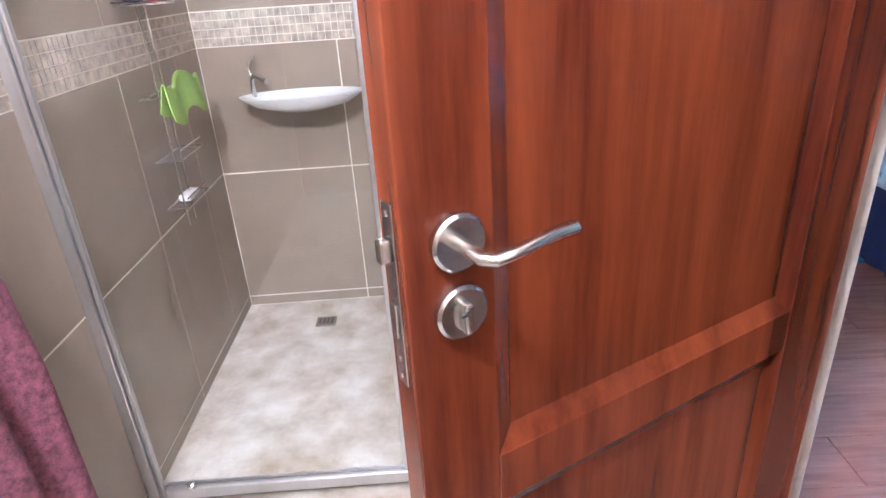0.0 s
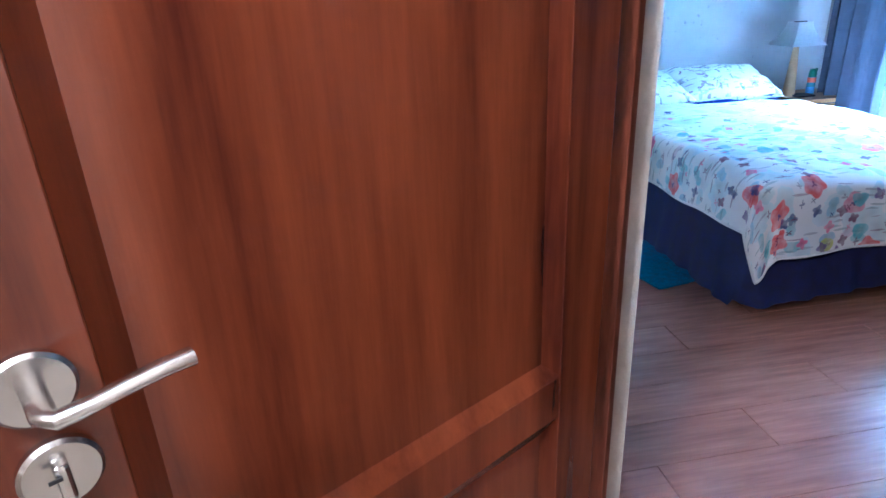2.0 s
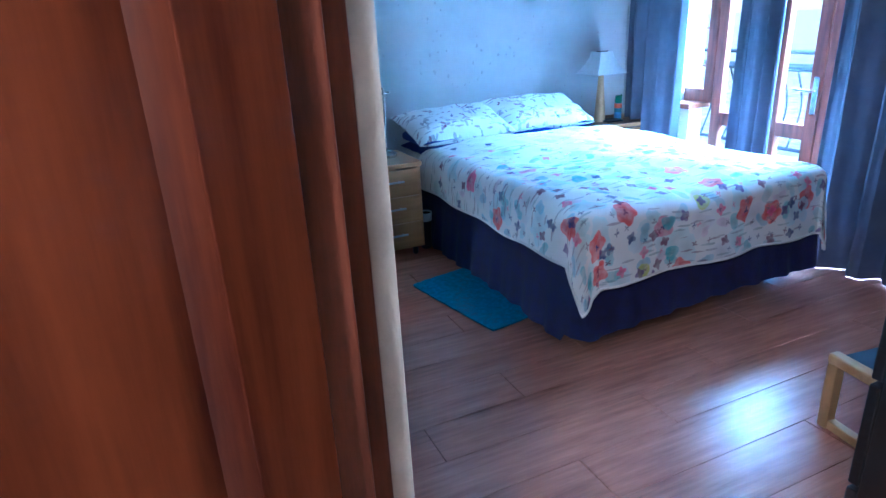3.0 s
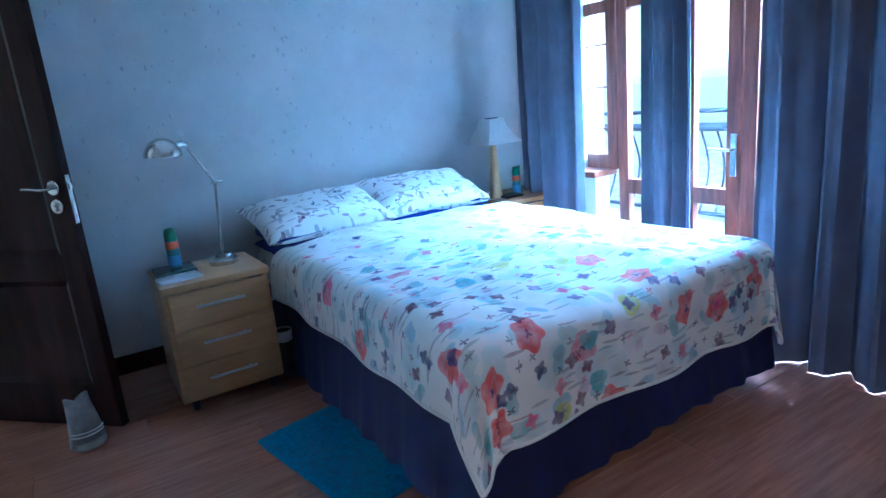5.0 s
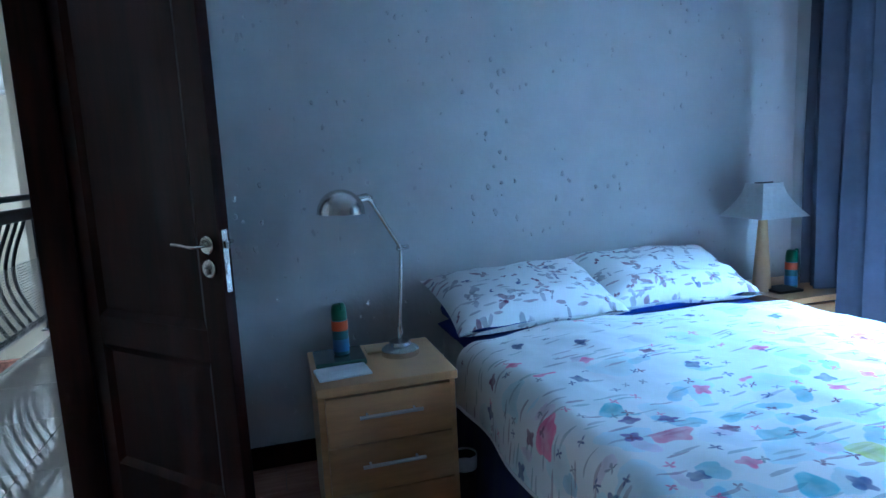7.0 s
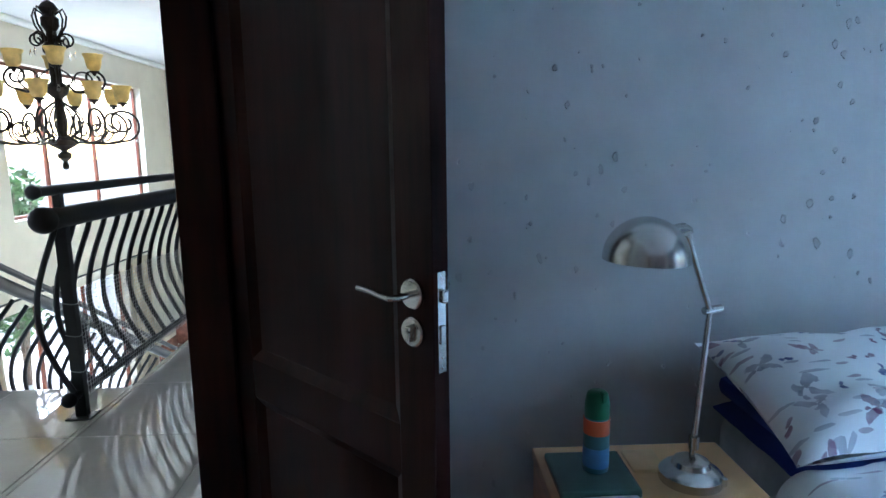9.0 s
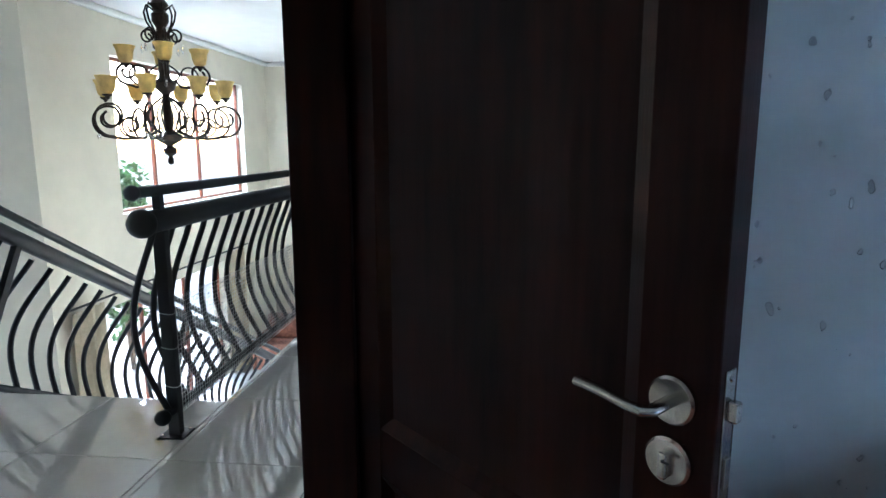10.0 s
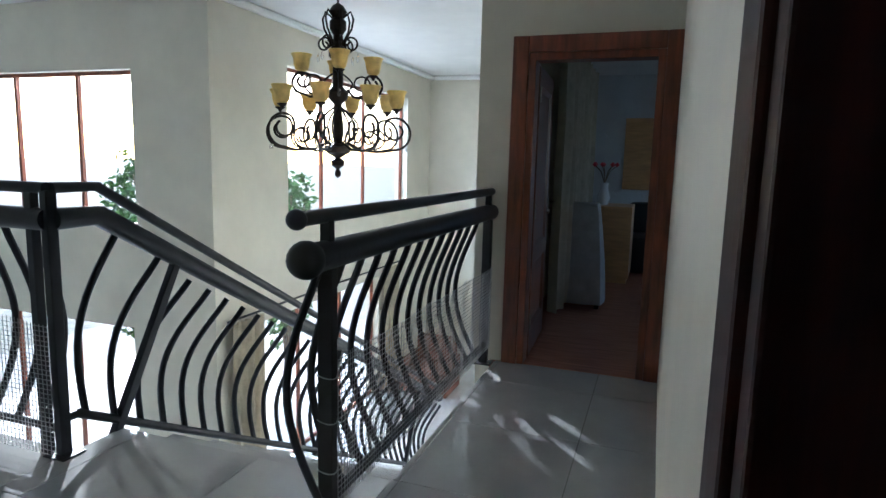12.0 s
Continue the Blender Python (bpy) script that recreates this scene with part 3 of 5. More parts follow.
casing("trim_door_3", 0, 0.085, 0.885, 1.985, 0.10, 8.115, 8.139, FRAMEWOOD, "red-brown architrave of a far doorway")
d3 = panel_door("door_3", 0.72, 1.93, FRAMEWOOD, "open red-brown door of the other room")
hang(d3, (0.135, 8.275), (0.10, 8.99))


# ---- balcony doors and balcony ----
def glazed(name, y0, y1, z0, z1, x, label, rails=(), bars=(), kind="door", handle=None):
    """A glazed leaf or window in the plane x, running along y."""
    ob = thing(name, label, kind, kind="structure")
    s = 0.075
    part("stile", box((x, y0, z0), (x + 0.05, y0 + s, z1), 0.004), FRAMEWOOD, ob)
    part("stile", box((x, y1 - s, z0), (x + 0.05, y1, z1), 0.004), FRAMEWOOD, ob)
    zs = [z0, *rails, z1]
    for i, z in enumerate(zs):
        a, b = (z, z + 0.09) if i == 0 else (z - 0.07, z) if i == len(zs) - 1 else (z - 0.045, z + 0.045)
        part("rail", box((x + 0.002, y0 + s, a), (x + 0.048, y1 - s, b), 0.004), FRAMEWOOD, ob)
    pn = part("pane", box((x + 0.022, y0 + s - 0.01, z0 + 0.05), (x + 0.026, y1 - s + 0.01, z1 - 0.05)), PANE, ob)
    pn.visible_shadow = False
    for z in bars:
        part("glazing_bar", box((x + 0.015, y0 + s, z - 0.006), (x + 0.035, y1 - s, z + 0.006)), FRAMEWOOD, ob)
    if handle:
        part("handle_plate", box((x - 0.006, handle - 0.018, 0.70), (x, handle + 0.018, 0.92), 0.003), STEEL, ob)
        part("handle", tube([(x - 0.004, handle, 0.84), (x - 0.045, handle, 0.84), (x - 0.05, handle + 0.03, 0.84), (x - 0.05, handle + 0.11, 0.845)], 0.009, 10), STEEL, ob, "steel lever handle", True)
    return ob


DX = 4.50
glazed("window_1", 4.07, 4.60, 0.70, 1.70, DX, "narrow red-brown framed window beside the balcony doors", bars=(0.95, 1.2, 1.45), kind="window")
glazed("balcony_door", 3.62, 4.06, 0.02, 1.70, DX, "red-brown glazed balcony side panel", rails=(0.60,), kind="door")
glazed("balcony_door", 3.27, 3.61, 0.02, 1.70, DX, "red-brown glazed balcony door with steel handle", rails=(0.585,), kind="door", handle=3.30)
glazed("balcony_door", 2.60, 3.26, 0.02, 1.70, DX, "red-brown glazed balcony door", rails=(0.585,), kind="door")
glazed("balcony_door", 1.92, 2.59, 0.02, 1.70, DX, "red-brown glazed balcony side panel", rails=(0.60,), kind="door")
structure("wall_under_window", box((EAST + 0.02, 4.14, 0), (DX, HEAD, 0.66)), WHITE, "low white wall under the window", "wall")
structure("window_sill", box((EAST - 0.01, 4.115, 0.662), (DX + 0.05, 4.34, 0.70), 0.006), FRAMEWOOD, "red-brown wooden window sill", "sill")
structure("balcony_floor", box((EAST + 0.3, 0.5, -0.2), (6.3, 6.0, -0.03)), PAVING, "pale balcony floor", "floor")
br = thing("balcony_railing", "dark iron balcony railing with curved balusters", "railing", (6.1, 0, 0))
part("top_rail", tube([(0, 0.6, 0.80), (0, 5.9, 0.80)], 0.035, 10), IRON, br, "", True)
part("upper_rail", tube([(0, 0.6, 0.93), (0, 5.9, 0.93)], 0.018, 8), IRON, br, "", True)
part("bottom_rail", tube([(0, 0.6, 0.08), (0, 5.9, 0.08)], 0.018, 8), IRON, br, "", True)
bal_mesh = finish(tube([(0.12 * math.sin(math.pi * s / 8) ** 1.2, 0, 0.08 + 0.72 * s / 8) for s in range(9)], 0.010, 6), "baluster", IRON, True)
for k in range(36):
    b = new("baluster", bal_mesh)
    b.parent = br
    b.location = (0, 0.7 + k * 0.145, 0)
for y in (0.62, 2.4, 4.2, 5.88):
    part("post", box((-0.025, y - 0.025, -0.03), (0.025, y + 0.025, 0.93), 0.004), IRON, br)


# ---- bed ----
bed = thing("bed", "double bed base with navy pleated valance and mattress", "bed")
X0, X1, Y0, Y1 = 2.40, 3.80, 2.70, 4.74
part("mattress", box((X0 + 0.005, Y0 + 0.01, 0.33), (X1, Y1, 0.55), 0.05), MATTRESS, bed, "pale mattress", True)
part("base", box((X0 + 0.02, Y0 + 0.03, 0.10), (X1 - 0.02, Y1, 0.33), 0.02), NAVY, bed)
for x, y in ((2.52, 2.84), (3.62, 2.84), (2.52, 4.6), (3.62, 4.6)):
    part("leg", lathe([(0.03, 0), (0.035, 0.1)], 14, (x, y, 0)), BLACK, bed, "", True)


def valance_at(a, b):
    l1, l2 = Y1 - Y0, X1 - X0
    s = a * (2 * l1 + l2)
    w = 0.010 * math.sin(s * 34) + 0.006 * math.sin(s * 61 + 1)
    w *= 0.15 + 0.7 * b * b
    out = 0.004 + 0.040 * b
    if s < l1:
        x, y = X0 - out - w, Y1 - s
    elif s < l1 + l2:
        x, y = X0 + (s - l1), Y0 - out - w
    else:
        x, y = X1 + out + w, Y0 + (s - l1 - l2)
    hem = 0.012 if s < l1 * 0.97 else 0.05 + 0.05 * min(1, (s - l1 * 0.97) / 0.9)
    return Vector((x, y, 0.345 + (hem - 0.345) * b))


part("valance", sheet(valance_at, 260, 6, 0.004), NAVY, bed, "navy pleated valance", True)

# duvet: top surface with rounded sides that hang
DXL, DXR, DYF, DYH = X0, X1, Y0, 4.36


def drape(a, b):
    """a across the bed (left hem to right hem), b from the foot hem to the head."""
    side, foot = 0.235, 0.315
    w, l = DXR - DXL, DYH - DYF
    u = -side + a * (w + 2 * side)
    v = -foot + b * (l + foot)
    r = 0.085
    ztop = 0.60
    q = r * math.pi / 2
    du = max(0.0, r * 0.55 - u, u - (w - r * 0.55))
    dv = max(0.0, r * 0.55 - v)
    su = -1 if u < w / 2 else 1
    d = (du ** 3 + dv ** 3) ** (1 / 3) if du and dv else max(du, dv)
    d = d * (1 + 0.28 * min(1, 2 * du * dv / (du * du + dv * dv + 1e-9))) if du and dv else d
    d = d if d < 0.38 else 0.38 + 0.15 * (1 - math.exp(-(d - 0.38) / 0.15))
    out, drop = 0.0, 0.0
    if d > 0:
        t = min(d / r, math.pi / 2)
        out, drop = r * math.sin(t), r * (1 - math.cos(t))
        if d > q:
            out += 0.07 * (d - q)
            drop += d - q
    n = math.hypot(du, dv) or 1
    p = Vector((u * 1.9, v * 1.9, 0.3))
    hang_ = min(1.0, drop / 0.25)
    ang = math.atan2(dv, du) if du and dv else 0
    along = (v if du > dv else u) * 13 + ang * 5
    out += hang_ * (0.010 * math.sin(along + 2.5 * noise.noise(p * 0.9)) + 0.014 * noise.noise(p * 1.7))
    x = DXL + min(max(u, r * 0.55), w - r * 0.55) + su * out * du / n
    y = DYF + max(v, r * 0.55) - out * dv / n
    flat = 1 - hang_
    puff = 0.020 * noise.noise(p * 1.2) + 0.010 * noise.noise(p * 3.7)
    wr = 0.012 * noise.ridged_multi_fractal(Vector((u * 2.0 + v * 1.2, v * 1.1 - u * 0.7, 2.0)), 1.0, 2.0, 4, 1.0, 2.0) - 0.012
    z = ztop - drop + (puff + wr) * (0.25 + 0.75 * flat)
    z += 0.03 * math.exp(-((u - w / 2) / 0.5) ** 2) * min(1, max(0, v) / 0.5)
    z += 0.012 * noise.noise(Vector((u * 3, v * 3, 7))) * hang_
    if v > l - 0.10:
        z -= 0.03 * ((v - l + 0.10) / 0.10) ** 2
    return Vector((x, y, z))


duvet = part("duvet", sheet(drape, 150, 150, 0.012, lambda a, b: (a * 1.87, b * 1.975)), FLORAL, None, "", True)
rim = [drape(0, k / 60) for k in range(60, -1, -1)] + [drape(k / 60, 0) for k in range(1, 61)] + [drape(1, k / 60) for k in range(1, 61)]
part("hem", tube(rim, 0.0065, 6), COTTON, duvet, "rolled white hem", True)
tagged(duvet, "white floral printed duvet spread over the bed", "duvet")


def pillow(at, rz, tilt):
    def f(a, b):
        x, y = 2 * a - 1, 2 * b - 1
        e = (1 - x ** 4) * (1 - y ** 4)
        pinch = 1 - 0.10 * (1 - abs(x)) * abs(y) ** 3 - 0.02
        return Vector((x * 0.36 * (1 - 0.06 * (1 - y * y)), y * 0.235 * pinch * (1 - 0.07 * (1 - x * x)),
                       max(0, e) ** 0.5 * 0.085 + 0.022 * noise.noise(Vector((x * 2.5, y * 2.5, at[0])))))
    bm = sheet(f, 40, 30, 0, lambda a, b: (a * 0.7 + at[0] * 3, b * 0.45 + 2.3))
    low = sheet(lambda a, b: Vector((f(a, b).x, f(a, b).y, -max(0, (1 - (2 * a - 1) ** 4) * (1 - (2 * b - 1) ** 4)) ** 0.5 * 0.06)), 40, 30, 0, lambda a, b: (a * 0.7 + 9, b * 0.45 + 2.3))
    tmp = bpy.data.meshes.new("under")
    low.to_mesh(tmp)
    low.free()
    bm.from_mesh(tmp)
    bpy.data.meshes.remove(tmp)
    bmesh.ops.remove_doubles(bm, verts=bm.verts, dist=0.002)
    ob = part("pillow", bm, SPRIG, None, "", True)
    ob.matrix_world = pose(*at, tilt, 0, rz)
    return tagged(ob, "white floral pillow leaning at the head of the bed", "pillow", "pillows on the bed")


pillow((2.70, 4.52, 0.688), 3, 16)
pillow((3.345, 4.545, 0.697), -4, 18)
tagged(part("sheet", sheet(lambda a, b: Vector((X0 + 0.0 + a * (X1 - X0 - 0.0), 4.28 + b * 0.46, 0.556 + 0.03 * (1 - (2 * a - 1) ** 8) + 0.006 * noise.noise(Vector((a * 6, b * 4, 0))))), 40, 14, 0.006), NAVYSHEET, None, "", True), "royal blue fitted sheet showing under the pillows", "sheet")
for x, rz in ((2.75, 0), (3.40, 0)):
    tagged(part("under_pillow", box((x - 0.335, 4.375, 0.590), (x + 0.335, 4.76, 0.645), 0.022), NAVYSHEET, None, "", True), "royal blue flat pillow under a floral pillow", "pillow")


# ---- bedside cabinets ----
def nightstand(at, label):
    """Three-drawer unit; the origin is its front left corner on the floor."""
    ob = thing("nightstand", label, "nightstand", at, group="nightstands")
    w, d, h = 0.44, 0.40, 0.58
    part("side", box((0, 0.018, 0.055), (0.018, d, h - 0.028)), BEECH, ob)
    part("side", box((w - 0.018, 0.018, 0.055), (w, d, h - 0.028)), BEECH, ob)
    part("back", box((0.018, d - 0.012, 0.055), (w - 0.018, d, h - 0.028)), BEECH, ob)
    part("base", box((0.018, 0.018, 0.055), (w - 0.018, d - 0.012, 0.073)), BEECH, ob)
    part("top", box((-0.004, -0.006, h - 0.028), (w + 0.004, d + 0.002, h), 0.003), BEECH, ob)
    z0, hh = 0.060, 0.161
    for k in range(3):
        dr = part("drawer", box((0.021, 0, z0 + k * hh + 0.002), (w - 0.021, 0.0175, z0 + (k + 1) * hh - 0.002), 0.0015), BEECH, ob)
        zc = z0 + k * hh + hh * 0.60
        hd = part("handle", tube([(w / 2 - 0.10, -0.026, zc), (w / 2 + 0.10, -0.026, zc)], 0.006, 10), ALU, dr, "thin bar handle", True)
        for s in (-0.075, 0.075):
            part("handle_post", tube([(w / 2 + s, 0, zc), (w / 2 + s, -0.026, zc)], 0.004, 8), ALU, hd, "", True)
    for x in (0.05, w - 0.05):
        for y in (0.05, d - 0.05):
            part("castor", lathe([(0.012, 0.0), (0.017, 0.008), (0.017, 0.045), (0.008, 0.055)], 12, (x, y, 0)), BLACK, ob, "", True)
    return ob


ns = nightstand((1.838, 4.085, 0), "beech three-drawer bedside cabinet with bar handles")
ns2 = copy_thing(ns, pose(3.84, 4.335, 0))
tagged(ns2, "beech bedside cabinet between bed and balcony window")

# desk lamp
NT = 0.5805
lb = (2.148, 4.325)
dl = thing("desk_lamp", "brushed steel jointed desk lamp with dome shade", "lamp", (lb[0], lb[1], NT))
part("base", lathe([(0, 0), (0.066, 0), (0.066, 0.018), (0.058, 0.026), (0.040, 0.034), (0.036, 0.045), (0.014, 0.056), (0, 0.056)], 32), STEEL, dl, "", True)
part("switch", box((0.045, -0.048, 0.006), (0.058, -0.036, 0.026), 0.003), CHROME, dl)
part("stem", tube([(0, 0, 0.05), (0.026, 0.01, 0.372)], 0.0065, 10), STEEL, dl, "", True)
part("knuckle", lathe([(0, -0.014), (0.011, -0.014), (0.011, 0.014), (0, 0.014)], 14, (0.003, 0, 0.085)), STEEL, dl, "", True)
part("elbow", tube([(0.012, 0.006, 0.372), (0.055, 0.02, 0.374)], 0.008, 10), STEEL, dl, "", True)
part("arm", tube([(0.026, 0.01, 0.372), (-0.098, -0.135, 0.562)], 0.0065, 10), STEEL, dl, "", True)
part("neck", tube([(-0.095, -0.13, 0.558), (-0.108, -0.143, 0.564), (-0.135, -0.16, 0.560), (-0.155, -0.175, 0.555)], 0.013, 10), STEEL, dl, "", True)
dome = [(0.072 * math.cos(k * math.pi / 20), 0.072 * math.sin(k * math.pi / 20)) for k in range(11)]
shell = lathe([(0.069, -0.002), (0.072, -0.002), *dome[1:-1], (0.0, 0.072)], 32)
bmesh.ops.delete(shell, geom=[f for f in shell.faces if len(f.verts) > 8], context="FACES")
part("shade", shell, STEEL, dl, "dome shade", True).matrix_local = pose(-0.195, -0.205, 0.524, 0, 2, 0)
part("bulb", lathe([(0, 0.0), (0.018, 0.004), (0.024, 0.02), (0.012, 0.045), (0, 0.05)], 14), WHITE, dl, "", True).matrix_local = pose(-0.195, -0.205, 0.516, 0, -4, 0)


def spray(at, rz):
    ob = thing("spray_can", "green-capped aerosol can with an orange band", "spray can", at, rz, "spray cans")
    part("body", lathe([(0, 0), (0.026, 0), (0.0275, 0.004), (0.0275, 0.115), (0.024, 0.125), (0, 0.126)], 24), CANBLUE, ob, "", True)
    part("print", lathe([(0.0277, 0.012), (0.0281, 0.012), (0.0281, 0.055), (0.0277, 0.055)], 24), PRINTBLUE, ob, "", True)
    part("band", lathe([(0.0277, 0.085), (0.0283, 0.085), (0.0283, 0.118), (0.0277, 0.118)], 24), ORANGE, ob, "orange printed band", True)
    cap = part("cap", lathe([(0.0, 0.122), (0.0265, 0.122), (0.0265, 0.150), (0.022, 0.172), (0.017, 0.176), (0.0, 0.176)], 24), GREEN, ob, "green cap", True)
    part("nozzle", box((-0.006, -0.027, 0.158), (0.006, -0.012, 0.182), 0.003), GREEN, cap)
    return ob


spray((1.945, 4.34, NT + 0.024), 20)
spray((4.06, 4.52, 0.581), 60)
tr = thing("glass_tray", "dark green glass tray on the bedside cabinet", "tray", (1.935, 4.34, NT))
part("dish", box((-0.085, -0.085, 0.0), (0.085, 0.085, 0.02), 0.006), DARKGLASS, tr)
bk = thing("envelope", "white paper envelope on the bedside cabinet", "envelope", (1.93, 4.20, NT), 6)
part("paper", box((-0.085, -0.055, 0.0), (0.085, 0.055, 0.008), 0.002), PAPER, bk)
part("flap", box((-0.083, -0.006, 0.0082), (0.083, 0.054, 0.010)), PAPER, bk)
wb = thing("wooden_coaster", "small pale wooden coaster under the lamp", "coaster", (2.08, 4.40, NT))
part("plate", box((-0.045, -0.045, 0), (0.03, 0.045, 0.008), 0.002), PINE, wb)
bk2 = thing("notebook", "dark notebook on the far bedside cabinet", "book", (4.00, 4.48, 0.581))
part("cover", box((-0.10, -0.06, 0), (0.03, 0.06, 0.012), 0.002), BLACK, bk2)

# table lamp by the window
tl = thing("table_lamp", "wooden cone table lamp with pale square shade", "lamp", (3.90, 4.53, 0.581))
part("stem", lathe([(0, 0), (0.044, 0.0), (0.042, 0.01), (0.018, 0.34), (0.012, 0.36), (0, 0.36)], 20), PINE, tl, "tapered wooden stem", True)


def shade_at(a, b):
    k = a * 4
    i = int(min(k, 3.999))
    f = k - i
    c = [(-1, -1), (1, -1), (1, 1), (-1, 1), (-1, -1)]
    x = c[i][0] + (c[i + 1][0] - c[i][0]) * f
    y = c[i][1] + (c[i + 1][1] - c[i][1]) * f
    h = 0.055 + 0.075 * (1 - b) ** 1.7
    return Vector((x * h, y * h, 0.345 + 0.15 * b))


part("shade", sheet(shade_at, 48, 10, 0.002), SHADE, tl, "flared pale linen shade")
part("finial", tube([(-0.05, 0, 0.495), (0.05, 0, 0.495)], 0.004, 6), BLACK, tl)


# ---- curtains ----
def curtain(name, x, y0, y1, z0, z1, label, folds, amp=0.035, flare=0.0, material=None):
    ph = y0 * 7

    def f(a, b):
        spread = 1 + flare * (1 - b)
        y = y0 + (y1 - y0) * (1 - spread * (1 - a))
        s = a * folds * math.tau + ph
        d = amp * (math.sin(s) + 0.35 * math.sin(2.3 * s + 1)) * (0.75 + 0.25 * (1 - b)) + 0.012 * noise.noise(Vector((a * 5, b * 3, ph)))
        return Vector((x + d, y + 0.012 * math.sin(s * 0.5 + b * 2), z0 + (z1 - z0) * b))
    ob = part(name, sheet(f, max(60, folds * 14), 16, 0.003), material or CURTAIN, None, "", True)
    return tagged(ob, label, "curtain", "bedroom curtains" if material is None else "")


curtain("curtain", 4.17, 4.02, 4.56, 0.008, 2.30, "slate-blue hanging curtain beside the window", 4, 0.045)
curtain("curtain", 4.20, 3.31, 3.60, 0.008, 2.30, "slate-blue curtain bunched between the balcony doors", 3, 0.045)
curtain("curtain", 4.06, 1.35, 2.92, 0.006, 2.30, "wide slate-grey curtain reaching the floor", 9, 0.05, 0.04)
rod = thing("curtain_rod", "dark curtain rod above the balcony doors", "curtain rod", (4.19, 0, 2.33))
part("rod", tube([(0, 0.9, 0), (0, 4.6, 0)], 0.014, 10), BLACK, rod, "", True)
for y in (1.0, 3.0, 4.5):
    part("bracket", tube([(0, y, 0), (0.17, y, 0)], 0.008, 8), BLACK, rod)

# ---- rug, shoe, bin, chair, chest ----
def rug_at(a, b):
    x, y = 2 * a - 1, 2 * b - 1
    k = 0.10
    cx, cy = 0.215, 0.34
    return Vector((x * cx * (1 - 0.02 * y ** 8), y * cy * (1 - 0.02 * x ** 8), 0.012 + 0.003 * noise.noise(Vector((x * 6, y * 6, 0))) - 0.008 * max(abs(x), abs(y)) ** 12))


rug = part("rug", sheet(rug_at, 40, 60, -0.01), RUG, None, "", True)
rug.matrix_world = pose(2.29, 3.37, 0.004, 0, 0, 11)
tagged(rug, "turquoise blue plush bedside rug on the floor", "rug")

sh = thing("shoe", "grey canvas shoe standing on its heel by the door", "shoe", (1.47, 4.14, 0.0), 20)


def shoe_at(a, b):
    t = a * math.tau
    r = 0.055 * (1 - 0.35 * b) * (1 + 0.12 * math.cos(2 * t))
    return Vector((math.cos(t) * r * 1.15, math.sin(t) * r * 0.9 + 0.03 * b * b, 0.015 + b * 0.165 + (0.03 * abs(math.cos(t)) if b > 0.95 else 0)))


part("upper", sheet(shoe_at, 24, 14, 0.004), SHOEGREY, sh, "", True)
part("sole", lathe([(0, 0.0), (0.058, 0.0), (0.066, 0.012), (0.062, 0.03), (0, 0.03)], 20), SHOESOLE, sh, "", True)
for z in (0.06, 0.075):
    part("stripe", tube([(0.066 * math.cos(k * 0.3 + 3.4) * 0.95, 0.052 * math.sin(k * 0.3 + 3.4), z) for k in range(9)], 0.003, 6), WHITE, sh)

wbn = thing("waste_bin", "small dark bin with a pale lining beside the cabinet", "bin", (2.328, 4.20, 0))
part("body", lathe([(0, 0), (0.032, 0), (0.040, 0.225), (0.038, 0.225), (0.030, 0.01), (0, 0.01)], 20), BLACK, wbn, "", True)
part("liner", lathe([(0.036, 0.19), (0.043, 0.232), (0.045, 0.226), (0.042, 0.18)], 20), PAPER, wbn, "pale bin liner", True)

ch = thing("footstool", "low light pine footstool with dark blue seat", "stool", (2.80, 1.89, 0), -8)
for x in (0.0, 0.36):
    for y in (0.0, -0.36):
        part("leg", box((x - 0.018, y - 0.018, 0), (x + 0.018, y + 0.018, 0.235), 0.004), PINE, ch)
    part("runner", box((x - 0.016, -0.342, 0.004), (x + 0.016, -0.018, 0.036), 0.004), PINE, ch)
    part("top_bar", box((x - 0.02, -0.38, 0.236), (x + 0.02, 0.02, 0.272), 0.006), PINE, ch)
part("seat", box((0.021, -0.37, 0.222), (0.339, 0.01, 0.262), 0.012), SEATBLUE, ch, "dark blue padded seat", True)

cb = thing("chest_of_drawers", "tall black chest of drawers beside the doorway", "chest", (2.02, 0.86, 0))
part("body", box((0, 0, 0), (0.80, 0.50, 0.93), 0.004), BLACKWOOD, cb)
part("top", box((-0.01, -0.005, 0.932), (0.81, 0.535, 0.955), 0.004), BLACKWOOD, cb)
for k in range(4):
    part("drawer", box((0.004, 0.502, 0.03 + k * 0.226), (0.796, 0.522, 0.245 + k * 0.226), 0.003), BLACKWOOD, cb)
fan = thing("blue_ornament", "blue glossy plastic ring ornament on the chest", "ornament", (2.17, 1.30, 0.956))
part("ring", tube([(0.0 + 0.05 * math.cos(k * math.tau / 20), 0, 0.062 + 0.055 * math.sin(k * math.tau / 20)) for k in range(21)], 0.009, 8), BLUEGLOSS, fan, "", True)
part("foot", box((-0.04, -0.02, 0), (0.04, 0.02, 0.01), 0.003), BLUEGLOSS, fan)

# ---- bathroom things ----
glp = thing("shower_screen", "frameless glass shower screen with aluminium profiles", "shower screen")


def bpart(name, bm, material, parent, label="", smooth=False):
    bmesh.ops.transform(bm, matrix=BATH, verts=bm.verts)
    return part(name, bm, material, parent, label, smooth)


